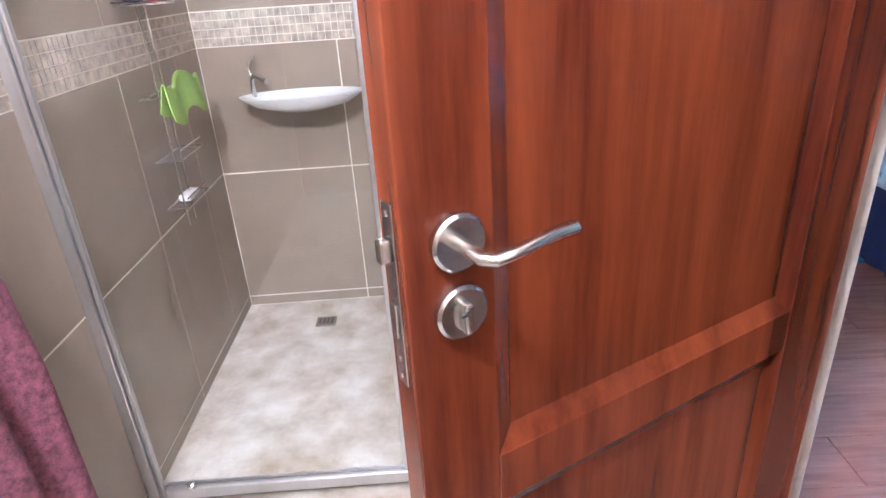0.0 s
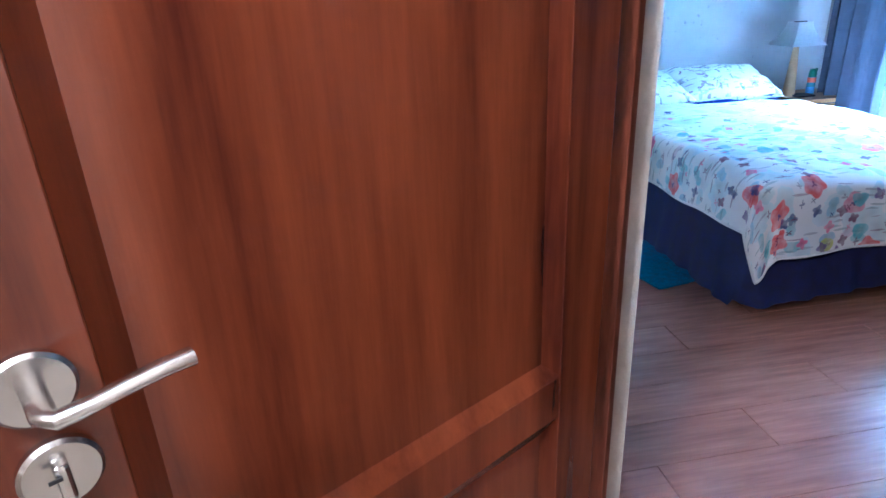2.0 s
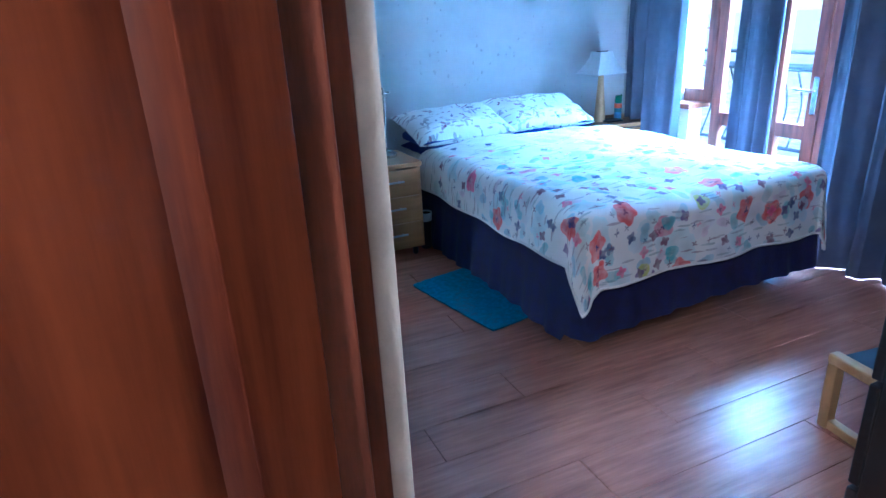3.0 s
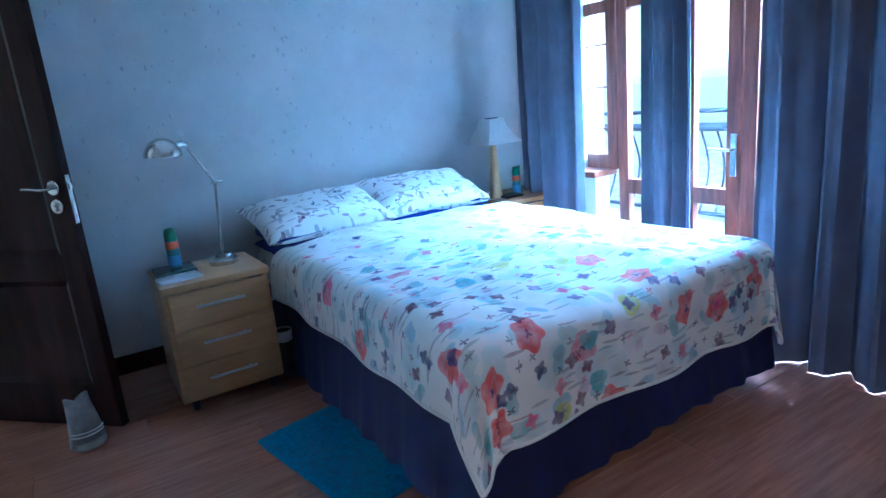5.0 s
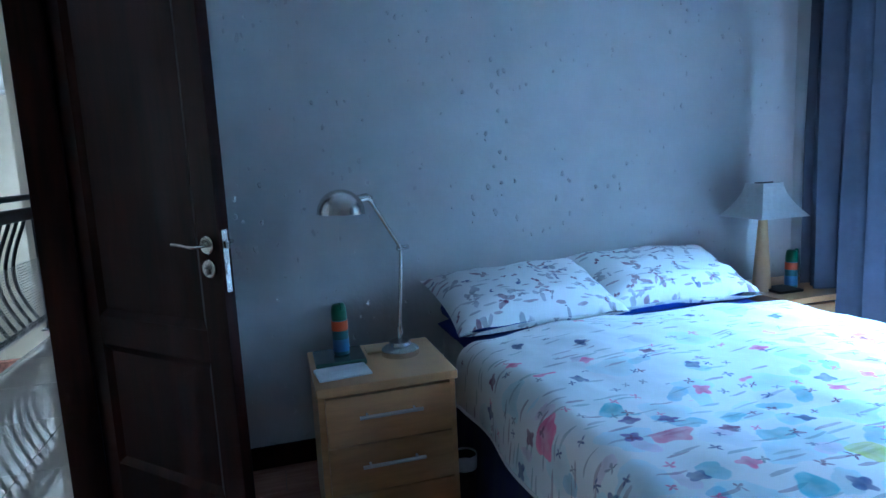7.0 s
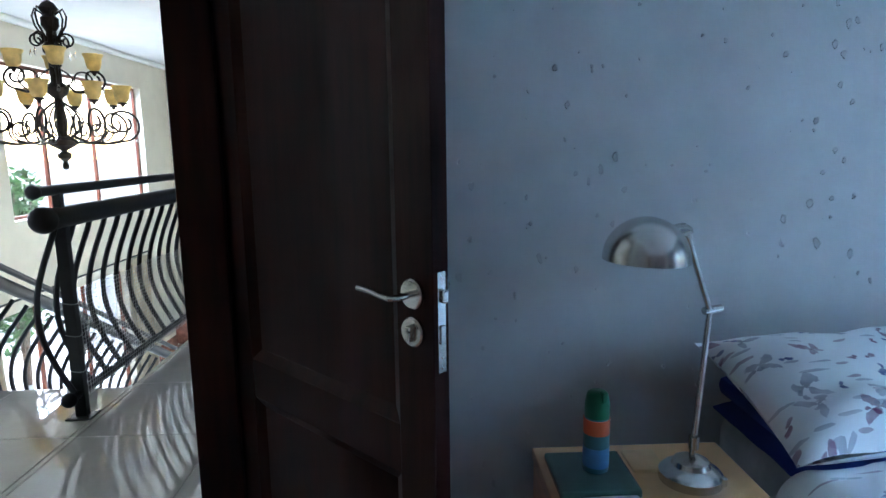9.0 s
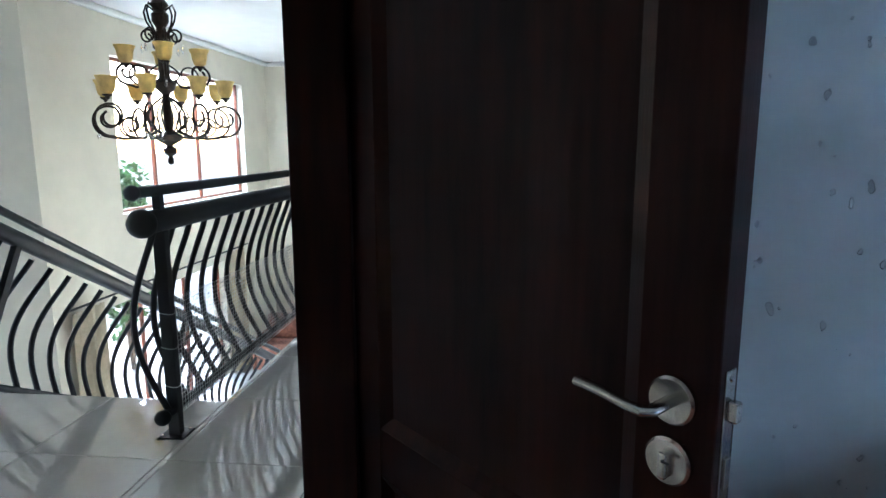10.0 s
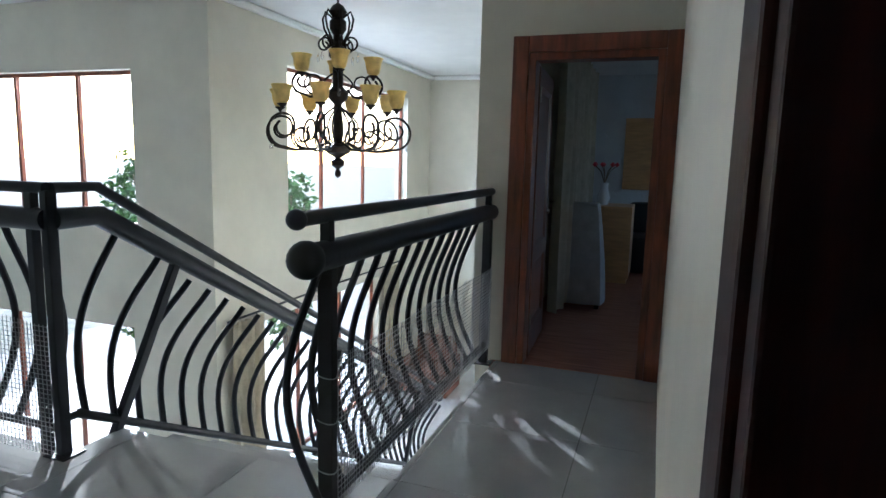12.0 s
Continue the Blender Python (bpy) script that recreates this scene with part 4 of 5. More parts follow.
bpart("wall_profile", box((0.0, -0.045, 0.0), (0.035, 0.0, 1.95), 0.004), ALU, glp)
bpart("wall_profile", box((0.037, -0.035, 0.0), (0.052, -0.01, 1.95), 0.004), ALU, glp)
bpart("end_profile", box((0.85, -0.03, 0.045), (0.875, 0.0, 1.95), 0.004), ALU, glp)
bpart("bottom_profile", box((0.055, -0.04, 0.0), (0.875, 0.01, 0.04), 0.006), ALU, glp)
pg = bpart("pane", box((0.05, -0.019, 0.04), (0.852, -0.013, 1.93)), CLEARGLASS, glp, "clear glass pane")
pg.visible_shadow = False
bpart("roller", lathe([(0, 0.0), (0.016, 0.0), (0.016, 0.012), (0.010, 0.016), (0, 0.016)], 18, (0.15, -0.04, 0.045)), CHROME, glp, "", True)

dr = thing("shower_drain", "square steel shower drain grate", "drain")
bpart("plate", box((0.385, 1.22, -0.0195), (0.485, 1.32, -0.012), 0.002), STEEL, dr)
for k in range(4):
    bpart("slot", box((0.40 + k * 0.02, 1.24, -0.0118), (0.41 + k * 0.02, 1.30, -0.011)), BLACK, dr)

cad = thing("shower_caddy", "chrome wire shower caddy hanging on the wall", "caddy")
wires = [("hanger", [(0.0, 0.72, 1.34), (0.05, 0.80, 1.34), (0.05, 0.80, 1.0), (0.05, 0.80, 0.62)]), ("hanger", [(0.0, 0.88, 1.34), (0.05, 0.88, 1.33), (0.05, 0.88, 0.62)])]
for nm, p in wires:
    bpart(nm, tube(p, 0.004, 8), CHROME, cad, "", True)
for z, dd in ((1.33, 0.12), (1.06, 0.10), (0.86, 0.10), (0.70, 0.09)):
    sh_ = bpart("basket", tube([(0.01, 0.72, z), (dd, 0.74, z), (dd, 1.0, z), (0.01, 1.02, z), (0.01, 0.72, z)], 0.0035, 8), CHROME, cad, "", True)
    for k in range(5):
        bpart("wire", tube([(0.01, 0.77 + k * 0.05, z - 0.004), (dd, 0.77 + k * 0.05, z - 0.004)], 0.0022, 6), CHROME, sh_)
    bpart("lip", tube([(dd, 0.74, z + 0.03), (dd, 1.0, z + 0.03)], 0.0025, 6), CHROME, sh_)
sp = thing("soap", "white bar of soap in the wire basket", "soap")
bpart("bar", box((0.03, 0.80, 0.704), (0.08, 0.93, 0.726), 0.008), CERAMIC, sp, "", True)
for nm, lab, m, v, h in (("shampoo_bottle", "tall black shampoo bottle in the caddy", DARKBOTTLE, 0.80, 0.24), ("shampoo_bottle", "red shampoo bottle with pale lettering bars", RED, 0.93, 0.22)):
    bo = thing(nm, lab, "bottle")
    bpart("body", box((0.025, v - 0.05, 1.336), (0.085, v + 0.05, 1.336 + h), 0.012), m, bo, "", True)
    bpart("cap", box((0.035, v - 0.025, 1.336 + h + 0.0005), (0.075, v + 0.025, 1.336 + h + 0.03), 0.005), DARKBOTTLE, bo)
    if m is RED:
        for k in range(5):
            bpart("print", box((0.0855, v - 0.035, 1.37 + k * 0.03), (0.0862, v + 0.02 - 0.008 * (k % 3), 1.383 + k * 0.03)), WHITE, bo)


def cloth_at(a, b):
    y = 0.70 + 0.42 * a
    d = abs(b - 0.45)
    return BATH @ Vector((0.105 + 0.05 * (b - 0.45) + 0.008 * math.sin(a * 11), y + 0.02 * math.sin(b * 5), 1.10 - 0.24 * max(0, d - 0.1) - 0.02 * math.sin(a * 9)))


tagged(part("cloth", sheet(cloth_at, 16, 16, 0.004), LIMECLOTH, None, "", True), "lime green washcloth draped over the caddy", "cloth")

# mirror image in the shower glass, built as solid basin and tap
bs = thing("wash_basin", "reflection of a white oval wash basin, modelled as a solid", "basin")


def basin(bm):
    for v in bm.verts:
        v.co = Vector((0.47 + v.co.x * 1.25, 1.36 + v.co.y * 0.75, 0.965 + v.co.z * 0.55))
    return bm


bpart("bowl", basin(lathe([(0, -0.11), (0.08, -0.105), (0.17, -0.06), (0.215, 0.0), (0.22, 0.012), (0.205, 0.014), (0.16, -0.03), (0.08, -0.07), (0, -0.075)], 36)), CERAMIC, bs, "", True)
tp = bpart("tap", tube([(0.25, 1.42, 0.955), (0.25, 1.42, 1.025), (0.27, 1.40, 1.045), (0.33, 1.34, 1.025)], 0.012, 10), CHROME, bs, "chrome mixer tap of the reflected basin", True)
bpart("tap_lever", tube([(0.25, 1.42, 1.035), (0.24, 1.44, 1.075), (0.27, 1.44, 1.115)], 0.006, 8), CHROME, tp, "", True)

th = thing("towel_rail", "chrome towel ring on the tiled wall", "towel rail")
bpart("rail", tube([(0.004, -0.92, 0.93), (0.07, -0.92, 0.93), (0.07, -0.45, 0.93), (0.004, -0.45, 0.93)], 0.008, 10), CHROME, th, "", True)


def towel_at(w, o):
    def f(a, b):
        y = -0.89 + 0.40 * a
        s = b * 1.22
        front = 0.62
        z = 0.935 - abs(s - front) * (1.0 if s < front else 1.0)
        x = 0.07 + (0.03 if s < front else -0.03) * min(1, abs(s - front) / 0.03)
        fl = 0.024 * math.sin(a * 15 + o) * min(1, abs(s - front) / 0.2)
        return BATH @ Vector((max(0.02, x + fl + 0.01 * noise.noise(Vector((a * 4, b * 6, o)))) + (0.03 * (1 - b) * (0.4 + 0.6 * a) if s < front else 0), y, z))
    return f


tagged(part("towel", sheet(towel_at(0.4, 0.5), 50, 50, 0.012), TOWEL, None, "", True), "mauve terry towel hanging on a rail", "towel")

# ---- landing railings ----
rl = thing("landing_railing", "charcoal iron landing railing with bowed balusters", "railing", (-0.12, 0, 0))
part("top_rail", tube([(0, 5.87, 1.125), (0, 8.13, 1.125)], 0.024, 14), IRON, rl, "", True)
part("handrail", tube([(0, 5.93, 0.995), (0, 8.13, 0.995)], 0.050, 18), IRON, rl, "thick tubular handrail", True)
part("bottom_rail", tube([(0, 5.95, 0.125), (0, 8.08, 0.125)], 0.022, 12), IRON, rl, "", True)
for y, r, z in ((5.87, 0.033, 1.125), (5.92, 0.062, 0.995), (5.95, 0.036, 0.125)):
    part("ball_end", lathe([(r * math.sin(k * math.pi / 10), -r * math.cos(k * math.pi / 10)) for k in range(11)], 18, (0, y, z)), IRON, rl, "", True)


def rail_post(y, parent, x=0.0):
    p = part("post", box((x - 0.028, y - 0.02, 0.004), (x + 0.028, y + 0.02, 0.95), 0.004), IRON, parent)
    part("upper_post", box((x - 0.018, y - 0.018, 1.03), (x + 0.018, y + 0.018, 1.11), 0.003), IRON, p)
    bp_ = part("base_plate", box((x - 0.06, y - 0.055, 0.0), (x + 0.06, y + 0.055, 0.007), 0.002), IRON, p)
    for dx in (-0.045, 0.045):
        for dy in (-0.04, 0.04):
            part("bolt", lathe([(0.007, 0.007), (0.007, 0.013), (0, 0.013)], 6, (x + dx, y + dy, 0)), STEEL, bp_)
    return p


rail_post(6.05, rl)
rail_post(8.06, rl)


def bow(s, z0, z1, amp, n=12):
    return [(-amp * math.sin(math.pi * (k / n) ** 0.9) ** 1.15 * (1.0), 0, z0 + (z1 - z0) * k / n) for k in range(n + 1)]


lb_mesh = finish(tube(bow(0, 0.13, 0.97, 0.135), 0.0145, 8), "baluster", IRON, True)
for k in range(13):
    b = new("baluster", lb_mesh)
    b.parent = rl
    b.location = (0, 6.01 + (k if k else -0.02) * 0.152, 0)


def net(x, y0, y1, z0, z1, step=0.021, along=1, t=0.0011):
    bm = bmesh.new()
    n = int((y1 - y0) / step)
    for k in range(n + 1):
        y = y0 + k * step
        wob = 0.004 * math.sin(k * 0.7)
        lo, hi = (x - t + wob, y - t, z0), (x + t + wob, y + t, z1 + 0.01 * math.sin(k * 0.2))
        if along == 0:
            lo, hi = (lo[1], lo[0], lo[2]), (hi[1], hi[0], hi[2])
        add_box(bm, lo, hi)
    m = int((z1 - z0) / step)
    for k in range(m + 1):
        z = z0 + k * step
        lo, hi = (x - t, y0, z - t), (x + t, y1, z + t)
        if along == 0:
            lo, hi = (lo[1], lo[0], lo[2]), (hi[1], hi[0], hi[2])
        add_box(bm, lo, hi)
    return bm


ntg = part("safety_net", net(-0.085, 6.06, 8.08, 0.11, 0.64), NET)
tagged(ntg, "fine plastic safety netting tied to the railing", "netting")
for z in (0.24, 0.42, 0.58):
    tie = thing("cable_tie", "pale cable tie round the railing post", "cable tie", (-0.12, 6.05, z), group="cable ties")
    part("loop", tube([(0.036 * math.cos(k * math.tau / 12), 0.03 * math.sin(k * math.tau / 12), 0.004 * math.sin(k)) for k in range(13)], 0.0022, 6), NET, tie)

# stair railing with its slope, and the level railing west of it
SX = -1.47
RUN, RISE = 0.30, 0.166
SL = RISE / RUN
SY = 6.36
st = thing("stair_railing", "charcoal iron stair railing sloping down with bowed balusters", "railing", (SX, 0, 0))
LEN = 4.7
part("top_rail", tube([(0, 6.14, 1.16), (0, SY, 1.16), (0, SY + LEN, 1.16 - SL * LEN)], 0.024, 12), IRON, st, "", True)
part("handrail", tube([(0, 6.14, 1.03), (0, SY, 1.03), (0, SY + LEN, 1.03 - SL * LEN)], 0.048, 16), IRON, st, "thick tubular handrail", True)
part("bottom_rail", tube([(0, 6.12, 0.16), (0, 6.2, 0.16), (0, SY + LEN, 0.16 - SL * (LEN + 0.12))], 0.022, 10), IRON, st, "", True)
part("post", box((-0.02, 6.10, 0.004), (0.02, 6.15, 1.15), 0.004), IRON, st)
part("base_plate", box((-0.06, 6.07, 0.0), (0.06, 6.18, 0.007), 0.002), IRON, st)
TILT = math.atan(SL)
HT = 0.87 * math.cos(TILT)
sb_mesh = finish(tube(bow(0, 0.0, HT, 0.14), 0.0165, 8), "baluster", IRON, True)
for k in range(31):
    y = 6.24 + k * 0.150
    b = new("baluster", sb_mesh)
    b.parent = st
    b.location = (0, y, 0.16 - SL * (y - 6.2))
    b.rotation_euler = (-TILT * min(1, 0.55 + 0.25 * k), 0, 0)
    b.scale.z = (1.17, 1.08, 1.0)[min(k, 2)]
for y in (6.42, 8.2, 10.0):
    p = part("post", box((-0.02, -0.022, -0.12), (0.02, 0.022, HT + 0.12), 0.003), IRON, st)
    p.location = (0, y, 0.16 - SL * (y - 6.2))
    p.rotation_euler = (-TILT, 0, 0)
lv = thing("level_railing", "charcoal iron railing along the landing edge", "railing", (0, 6.12, 0))
part("top_rail", tube([(SX, 0, 1.16), (-6.0, 0, 1.16)], 0.024, 12), IRON, lv, "", True)
part("handrail", tube([(SX, 0, 1.03), (-6.0, 0, 1.03)], 0.048, 16), IRON, lv, "", True)
part("bottom_rail", tube([(SX, 0, 0.12), (-6.0, 0, 0.12)], 0.02, 10), IRON, lv, "", True)
lvm = finish(tube([(0, -p[0], p[2]) for p in bow(0, 0.12, 1.01, 0.135)], 0.0155, 8), "baluster", IRON, True)
for k in range(29):
    b = new("baluster", lvm)
    b.parent = lv
    b.location = (SX - 0.12 - k * 0.152, 0, 0)
for x in (-1.56, -3.2, -4.9):
    part("post", box((x - 0.02, -0.02, 0.0), (x + 0.02, 0.02, 1.14), 0.004), IRON, lv)
tagged(part("safety_net", net(6.07, -3.2, SX + 0.02, 0.02, 0.60, along=0), NET), "fine plastic safety netting on the landing edge", "netting")

# stairs
stairs = tagged(thing("stairs", "pale polished tiled stairs going down", "stairs"), kind="structure")
for k in range(17):
    z = -RISE * (k + 1)
    y = SY + 0.06 + k * RUN
    part("step", box((SX + 0.01, y, z - 0.20), (-0.16, y + RUN + 0.02, z), 0.004), TILE, stairs)
    part("nosing", box((SX + 0.01, y - 0.012, z + RISE - 0.03), (-0.16, y - 0.001, z + RISE - 0.013), 0.002), WHITE, stairs)

# ---- chandelier ----
cdl = thing("chandelier", "wrought bronze scroll chandelier with amber glass cups", "chandelier", (-2.46, 10.3, 0))


def spiral(cx, cz, r0, r1, a0, a1, n=18):
    return [(cx + (r0 + (r1 - r0) * k / n) * math.cos(a0 + (a1 - a0) * k / n), cz + (r0 + (r1 - r0) * k / n) * math.sin(a0 + (a1 - a0) * k / n)) for k in range(n + 1)]


def turn(pts, ang):
    c, s = math.cos(ang), math.sin(ang)
    return [(r * c, r * s, z) for r, z in pts]


part("column", lathe([(0, 1.10), (0.03, 1.12), (0.035, 1.16), (0.02, 1.20), (0.07, 1.24), (0.075, 1.29), (0.03, 1.32), (0.13, 1.38), (0.15, 1.44), (0.05, 1.48), (0.045, 1.9), (0.10, 1.95), (0.12, 2.02), (0.06, 2.08),
                      (0.055, 2.35), (0.10, 2.40), (0.10, 2.46), (0.05, 2.52), (0.05, 2.62), (0.09, 2.68), (0.09, 2.76), (0.05, 2.80), (0.10, 2.86), (0.06, 2.92), (0.012, 2.95), (0.012, VT), (0, VT)], 16), BRONZE, cdl, "", True)
CUP = [(0.0, 0.0), (0.03, 0.0), (0.055, 0.02), (0.066, 0.06), (0.072, 0.11), (0.092, 0.15), (0.089, 0.152), (0.068, 0.112), (0.060, 0.06), (0.045, 0.022), (0, 0.012)]
HOLD = [(0, -0.06), (0.012, -0.05), (0.02, -0.03), (0.045, -0.012), (0.045, -0.002), (0, -0.002)]


def arms(count, start, reach, zc, ztop, big):
    for k in range(count):
        a = start + k * math.tau / count
        low = [(0.10, zc + 0.06), (reach * 0.35, zc - 0.02), (reach * 0.62, zc - 0.035)]
        hook = spiral(reach - big, zc + big * 0.95, big, big, -math.pi / 2, math.pi * 0.62, 14)
        curl = spiral(reach - big * 0.95, zc + big * 1.18, big * 0.85, big * 0.35, math.pi * 0.62, math.pi * 2.3, 18)
        arm = part("arm", tube(turn(low + hook + curl[1:], a), 0.0135, 8), BRONZE, cdl, "", True)
        part("scroll", tube(turn(spiral(reach * 0.52, zc + 0.11, 0.12, 0.045, -math.pi * 0.55, math.pi * 2.0, 24), a), 0.010, 7), BRONZE, arm, "", True)
        part("scroll", tube(turn([(0.05, ztop)] + [(0.05 + (reach * 0.22) * math.sin(math.pi * t / 8), ztop - (ztop - zc) * t / 8) for t in range(1, 9)], a), 0.010, 7), BRONZE, arm, "", True)
        cx, cy = math.cos(a) * (reach - big * 0.9), math.sin(a) * (reach - big * 0.9)
        cup = part("cup", lathe([(r * 1.22, z * 1.22) for r, z in CUP], 20, (cx, cy, ztop)), AMBER, cdl, "amber glass cup", True)
        part("cup_holder", lathe([(r * 1.2, z) for r, z in HOLD], 14, (cx, cy, ztop)), BRONZE, cup, "", True)
        part("crystal_drop", lathe([(0, -0.05), (0.014, -0.03), (0.010, -0.01), (0, 0.0)], 8, (math.cos(a) * reach * 0.95, math.sin(a) * reach * 0.95, zc + 0.02)), CRYSTAL, arm, "", True)


arms(8, 0.25, 0.80, 1.43, 1.86, 0.17)
arms(4, 0.55, 0.48, 2.00, 2.22, 0.11)
for k in range(6):
    a = k * math.tau / 6 + 0.2
    part("top_scroll", tube(turn([(0.06, 2.80), (0.14, 2.86), (0.17, 2.78), (0.15, 2.68), (0.09, 2.58), (0.07, 2.50)] + spiral(0.15, 2.52, 0.09, 0.03, math.pi, -math.pi * 1.4, 16), a), 0.011, 7), BRONZE, cdl, "", True)
    part("crystal_drop", lathe([(0, -0.11), (0.018, -0.07), (0.008, -0.03), (0, 0.0)], 8, (math.cos(a) * 0.22, math.sin(a) * 0.22, 2.44)), CRYSTAL, cdl, "", True)


# ---- hall windows ----
def framed_window(name, axis, a, b, z0, z1, plane, mull, label, depth=0.05):
    ob = thing(name, label, "window", kind="structure")
    w = 0.045

    def put(nm, u0, u1, za, zb, m=FRAMEWOOD, d=depth, off=0.0):
        lo, hi = (u0, plane + off, za), (u1, plane + off + d, zb)
        if axis == 1:
            lo, hi = (plane + off, u0, za), (plane + off + d, u1, zb)
        return part(nm, box(lo, hi, 0.003 if m is FRAMEWOOD else 0), m, ob)
    put("frame_side", a, a + w, z0, z1)
    put("frame_side", b - w, b, z0, z1)
    put("frame_top", a + w, b - w, z1 - w, z1)
    put("frame_bottom", a + w, b - w, z0, z0 + w)
    for u in mull:
        put("mullion", u - 0.022, u + 0.022, z0 + w, z1 - w)
    p = put("pane", a + w, b - w, z0 + w, z1 - w, PANE, 0.004, 0.02)
    p.visible_shadow = False
    return ob


framed_window("window_2", 1, 11.2, 15.2, 0.42, 2.48, VX - 0.16, (12.25, 13.6), "red-brown framed stairwell window with bright garden outside")
framed_window("window_3", 0, -8.2, -4.78, 0.45, 2.25, VS + 0.10, (-6.75, -5.72), "wide red-brown framed window over the stairwell")
framed_window("window_4", 1, 10.4, 14.0, GF, -0.75, VX - 0.16, (11.6, 12.8), "tall glazed doors of the hall below")
framed_window("window_5", 0, -8.0, -4.9, GF, -0.75, VS + 0.10, (-7.0, -5.95), "tall glazed doors below the landing")
# unseen helper window; it fills the added opening in the east wall
framed_window("window_6", 1, 9.4, 11.6, 0.9, 2.1, 3.10, (10.5,), "unseen framed window added to let daylight into the other room")
curtain("hall_curtain", VX + 0.12, 9.9, 10.5, GF + 0.05, -0.6, "beige curtain beside the hall doors", 4, 0.04, 0, BEIGECURT)
curtain("hall_curtain", VX + 0.12, 14.0, 14.6, GF + 0.05, -0.6, "beige curtain beside the hall doors", 4, 0.04, 0, BEIGECURT)
hr = thing("curtain_rod", "dark curtain rod in the hall below", "curtain rod", (VX + 0.12, 0, -0.55))
part("rod", tube([(0, 9.8, 0), (0, 14.8, 0)], 0.015, 8), BLACK, hr)
structure("paving", box((-12, 10.01, GF - 0.2), (VX - 0.25, 30, GF - 0.05)), PAVING, "pale paved terrace outside", "paving")


# ---- garden shrubs ----
def shrub(at, r, h, n, seed, label):
    rnd = random.Random(seed)
    ob = thing("shrub", label, "shrub", at)
    bm = bmesh.new()
    for k in range(5):
        a = k * 1.3 + seed
        top = (math.cos(a) * r * 0.5, math.sin(a) * r * 0.5, h * 0.8)
        add_tube(bm, [(0, 0, 0), (top[0] * 0.3, top[1] * 0.3, h * 0.4), top], lambda s: 0.04 * (1 - 0.7 * s), 6)
    part("trunk", bm, BARK, ob, "", True)
    verts, faces = [], []
    for k in range(n):
        c = Vector((rnd.gauss(0, 1), rnd.gauss(0, 1), rnd.gauss(0, 1))).normalized() * rnd.random() ** 0.45
        lump = 0.75 + 0.35 * noise.noise(c * 2.3 + Vector((seed, 0, 0)))
        c = Vector((c.x * r * lump, c.y * r * lump, h * 0.55 + c.z * h * 0.45 * lump))
        d = Vector((rnd.gauss(0, 1), rnd.gauss(0, 1), rnd.gauss(0, 0.6))).normalized()
        e = d.cross(Vector((rnd.gauss(0, 1), rnd.gauss(0, 1), rnd.gauss(0, 1)))).normalized()
        s = 0.06 + 0.06 * rnd.random()
        i = len(verts)
        verts += [c - d * s, c + e * s * 0.45, c + d * s, c - e * s * 0.45]
        faces.append((i, i + 1, i + 2, i + 3))
    me = bpy.data.meshes.new("crown")
    me.from_pydata(verts, [], faces)
    me.materials.append(LEAF)
    cr = new("crown", me)
    cr.parent = ob
    return ob


shrub((-8.1, 13.4, GF - 0.05), 1.25, 4.9, 5000, 1, "leafy green garden shrub outside the window")
shrub((-7.2, 12.4, GF - 0.05), 0.9, 4.0, 4200, 2, "low leafy green shrub outside the window")
shrub((-5.7, 14.1, GF - 0.05), 0.75, 4.5, 3800, 3, "leafy green shrub close to the stairwell window")

# ---- second room ----
curtain("room_curtain", 0.12, 9.4, 11.6, 0.05, 2.35, "long beige curtain in the other room", 8, 0.05, 0, BEIGECURT)
cc = thing("covered_chair", "chair under a white loose cover", "chair", (0.25, 10.1, 0))


def cover_at(a, b):
    t = a * math.tau
    w = 0.24 - 0.09 * b ** 1.5
    s = max(abs(math.cos(t)), abs(math.sin(t)))
    return Vector((math.cos(t) / s ** 0.7 * w, math.sin(t) / s ** 0.7 * (w - 0.05 * b), 0.05 + 0.90 * b))


part("cover", sheet(cover_at, 40, 14, 0.004), COVER, cc, "white loose cover", True)
part("cover_top", box((-0.14, -0.10, 0.93), (0.14, 0.10, 0.965), 0.015), COVER, cc)
for x in (-0.18, 0.18):
    for y in (-0.15, 0.15):
        part("leg", box((x - 0.02, y - 0.02, 0.003), (x + 0.02, y + 0.02, 0.10)), DARKDOOR, cc)
cab = thing("sideboard", "orange-brown wooden sideboard with plinth", "sideboard", (0.40, 11.5, 0.003))
part("body", box((-0.22, -0.2, 0.06), (0.24, 0.5, 0.86), 0.006), BEECH, cab)
part("plinth", box((-0.2, -0.18, 0), (0.22, 0.48, 0.06)), BEECH, cab)
vs = thing("vase", "white vase with dried flowers", "vase", (0.30, 11.6, 0.865))
part("body", lathe([(0, 0), (0.05, 0), (0.075, 0.08), (0.04, 0.2), (0.05, 0.25), (0, 0.25)], 18), CERAMIC, vs, "", True)
for k in range(7):
    a = k * 0.9
    s_ = part("stem", tube([(0, 0, 0.24), (0.05 * math.cos(a), 0.05 * math.sin(a), 0.38), (0.13 * math.cos(a), 0.13 * math.sin(a), 0.45)], 0.005, 5), BARK, vs)
    part("flower", lathe([(0, -0.03), (0.03, 0), (0, 0.03)], 7, (0.13 * math.cos(a), 0.13 * math.sin(a), 0.46)), RED, s_)
mr_ = thing("mirror_frame", "orange-brown framed wall panel", "mirror", (0.62, 12.985, 1.0))
part("frame", box((-0.20, -0.03, 0.0), (0.20, 0.01, 0.95), 0.006), BEECH, mr_)
dkc = thing("dark_armchair", "dark armchair in the shaded room", "armchair", (0.85, 12.4, 0.003))
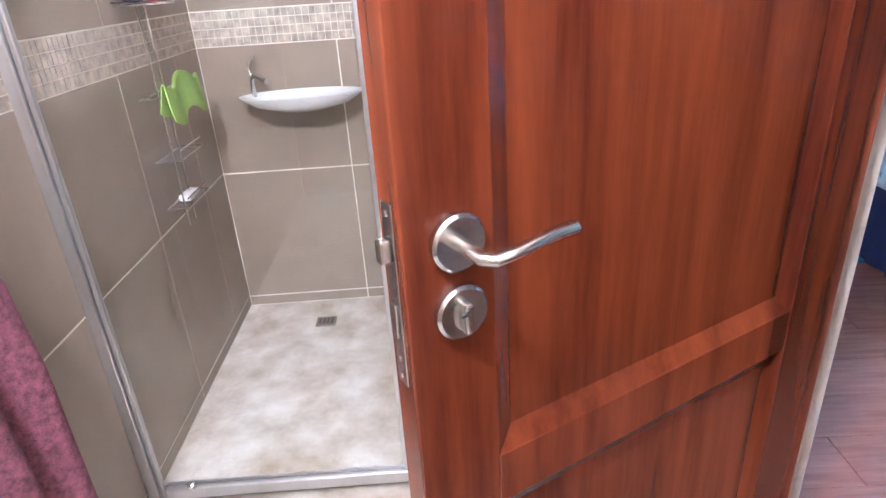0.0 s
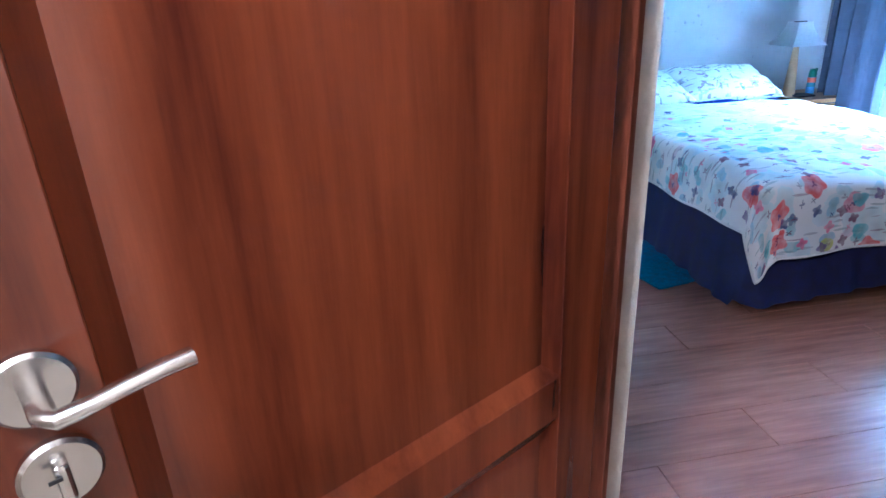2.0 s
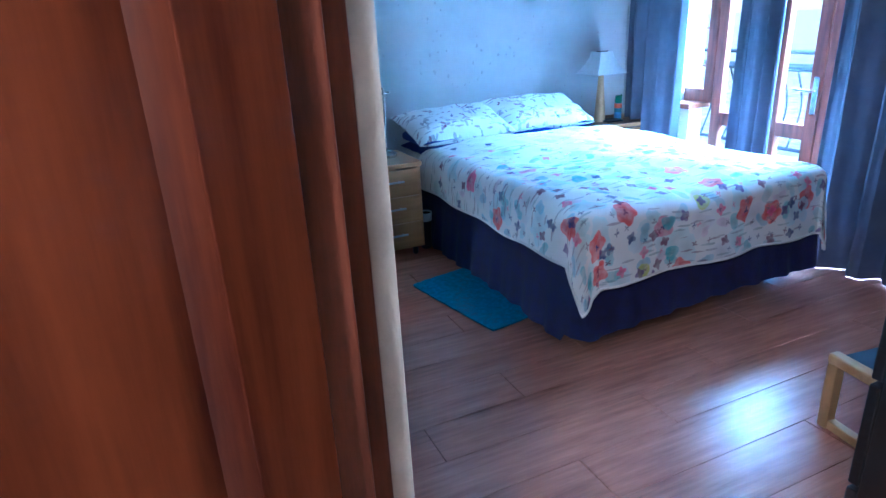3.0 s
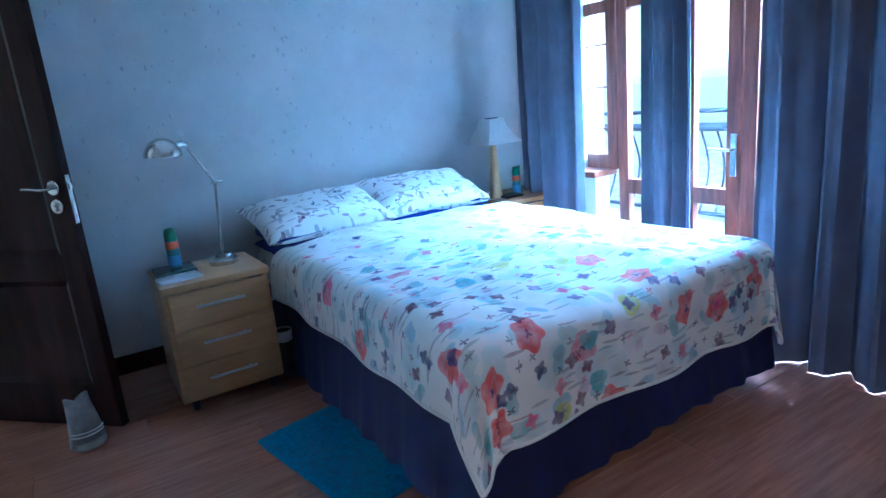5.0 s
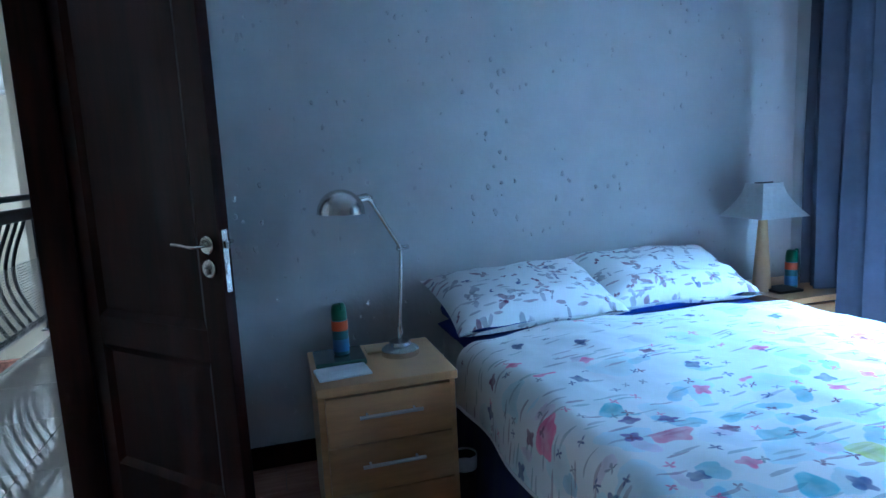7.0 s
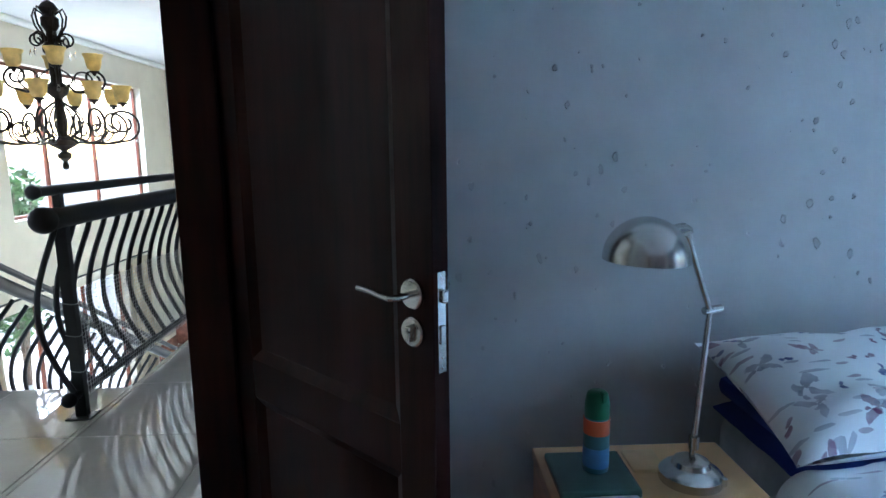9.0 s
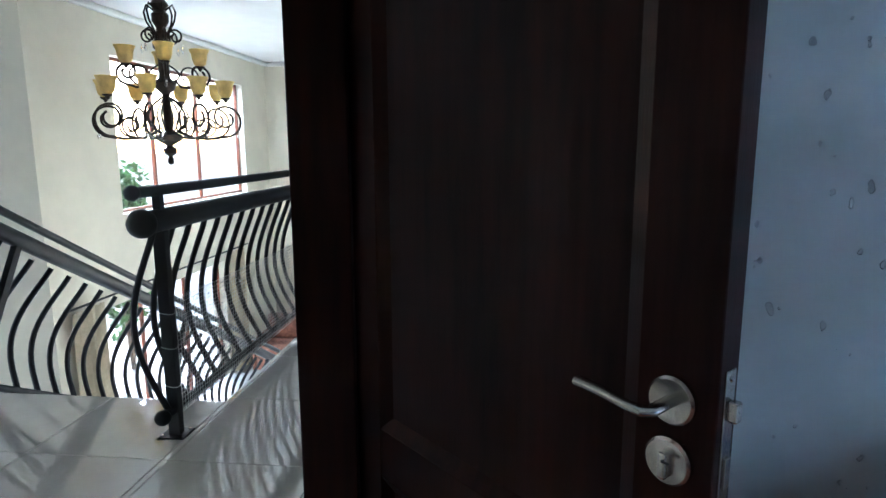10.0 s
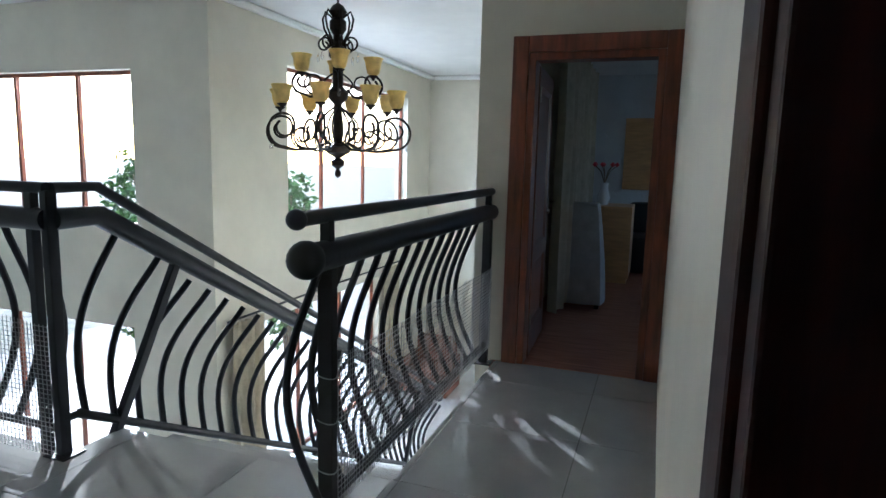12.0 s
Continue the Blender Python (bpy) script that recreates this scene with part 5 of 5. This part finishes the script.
part("seat", box((-0.3, -0.3, 0.0), (0.35, 0.3, 0.45), 0.05), BLACK, dkc, "", True)
part("backrest", box((-0.3, 0.2, 0.45), (0.35, 0.35, 0.85), 0.05), BLACK, dkc, "", True)

# hall below
ra = thing("hall_armchair", "terracotta fabric armchair in the hall below", "armchair", (-2.9, 14.6, GF))
part("seat", box((-0.4, -0.4, 0.0), (0.4, 0.4, 0.45), 0.06), TERRACOTTA, ra, "", True)
part("backrest", box((-0.4, 0.25, 0.455), (0.4, 0.42, 0.95), 0.06), TERRACOTTA, ra, "", True)
for x in (-0.46, 0.40):
    part("arm", box((x, -0.4, 0.0), (x + 0.06, 0.4, 0.62), 0.025), TERRACOTTA, ra, "", True)

# ---- pieces of floors and walls ----
rnd = random.Random(5)
pl = finish(box((0, 0, -0.011), (1.197, 0.1885, 0), 0.0012), "plank", LAMINATE)
row = 0
y = -0.15
while y < HEAD - 0.02:
    x = WX1 - 1.2 + (row * 0.41) % 1.2
    while x < EAST:
        a, b = max(x, WX1 - 0.02), min(x + 1.2, EAST)
        wdt = min(0.19, HEAD - y)
        if b - a > 0.03:
            p = new("plank", pl if b - a > 1.19 and wdt > 0.189 else finish(box((0, 0, -0.011), (b - a - 0.003, wdt - 0.0015, 0), 0.0012), "plank", LAMINATE))
            p.location = (a, y, 0)
            p.parent = bed_floor
        x += 1.2
    y += 0.19
    row += 1
structure("floor_threshold", box((BX0 + 0.01, 0.585, -0.1), (WX0 + 0.30, 1.425, -0.002)), FRAMEWOOD, "wooden door threshold", "threshold")

TS = 0.65


def lay(floor_ob, x0, x1, y0, y1, z):
    i0, i1 = math.floor((x0 - 0.62) / TS), math.ceil((x1 - 0.62) / TS)
    j0, j1 = math.floor((y0 - 7.12) / TS), math.ceil((y1 - 7.12) / TS)
    for i in range(i0, i1):
        for j in range(j0, j1):
            a, b = max(x0, 0.62 + i * TS), min(x1, 0.62 + (i + 1) * TS)
            c, d = max(y0, 7.12 + j * TS), min(y1, 7.12 + (j + 1) * TS)
            if b - a > 0.02 and d - c > 0.02:
                t = new("tile", finish(box((0, 0, -0.0115), (b - a - 0.004, d - c - 0.004, 0), 0.001), "tile", TILE))
                t.location = (a + 0.002, c + 0.002, z)
                t.parent = floor_ob


fl = {o.name: o for o in scene.objects if o.name.startswith("floor_")}
lay(fl["floor_corridor"], -0.06, WX0 + 0.05, 3.62, 8.14, 0.0)
lay(fl["floor_stair_head"], -1.46, -0.06, 3.62, 6.42, 0.0005)
lay(fl["floor_landing"], -5.0, -1.46, 3.62, 6.16, 0.0)


def wall_tile(parent, lo, hi):
    t = new("tile", finish(box(lo, hi, 0.0015, BATH), "tile", SHTILE))
    t.parent = parent


G = 0.003
for j, (z0, z1) in enumerate(((-0.02, 0.03), (0.03, 0.63), (0.63, 1.15), (1.28, 1.945), (1.945, 2.6))):
    for k in range(-7, 3):
        v0, v1 = max(-3.55, 0.62 + (k - 1) * 0.6), min(1.547, 0.62 + k * 0.6)
        if v1 - v0 > 0.02:
            wall_tile(bw_left, (-0.0079, v0 + G, z0 + G), (0.0, v1 - G, z1 - G))
    for u0, u1 in ((0.001, 0.63), (0.63, 1.018)):
        wall_tile(bw_back, (u0 + G, 1.540, z0 + G), (u1 - G, 1.5479, z1 - G))


def mosaic(name, parent, along, a0, a1, n_row, z0):
    bm = bmesh.new()
    r2 = random.Random(3)
    size = 0.0305
    a = a0
    while a < a1 - size:
        for q in range(n_row):
            j = 0.0008 * r2.random()
            if along == "v":
                lo, hi = (-0.0079, a + 0.0012, z0 + q * 0.0325), (0.0005 + j, a + size - 0.0012, z0 + q * 0.0325 + 0.0300)
            else:
                lo, hi = (a + 0.0012, 1.5395 - j, z0 + q * 0.0325), (a + size - 0.0012, 1.5479, z0 + q * 0.0325 + 0.0300)
            vs_ = [bm.verts.new(BATH @ Vector((lo[0] if c & 1 == 0 else hi[0], lo[1] if c & 2 == 0 else hi[1], lo[2] if c & 4 == 0 else hi[2]))) for c in range(8)]
            for f in ((0, 1, 3, 2), (4, 6, 7, 5), (0, 4, 5, 1), (2, 3, 7, 6), (0, 2, 6, 4), (1, 5, 7, 3)):
                bm.faces.new([vs_[i] for i in f])
        a += size
    return tagged(part(name, bm, MOSAIC, parent), "small beige stone mosaic pieces", "", "", "stuff")


mosaic("mosaic_band", bw_left, "v", -2.0, 1.54, 4, 1.151)
mosaic("mosaic_band", bw_back, "u", 0.004, 1.01, 4, 1.151)
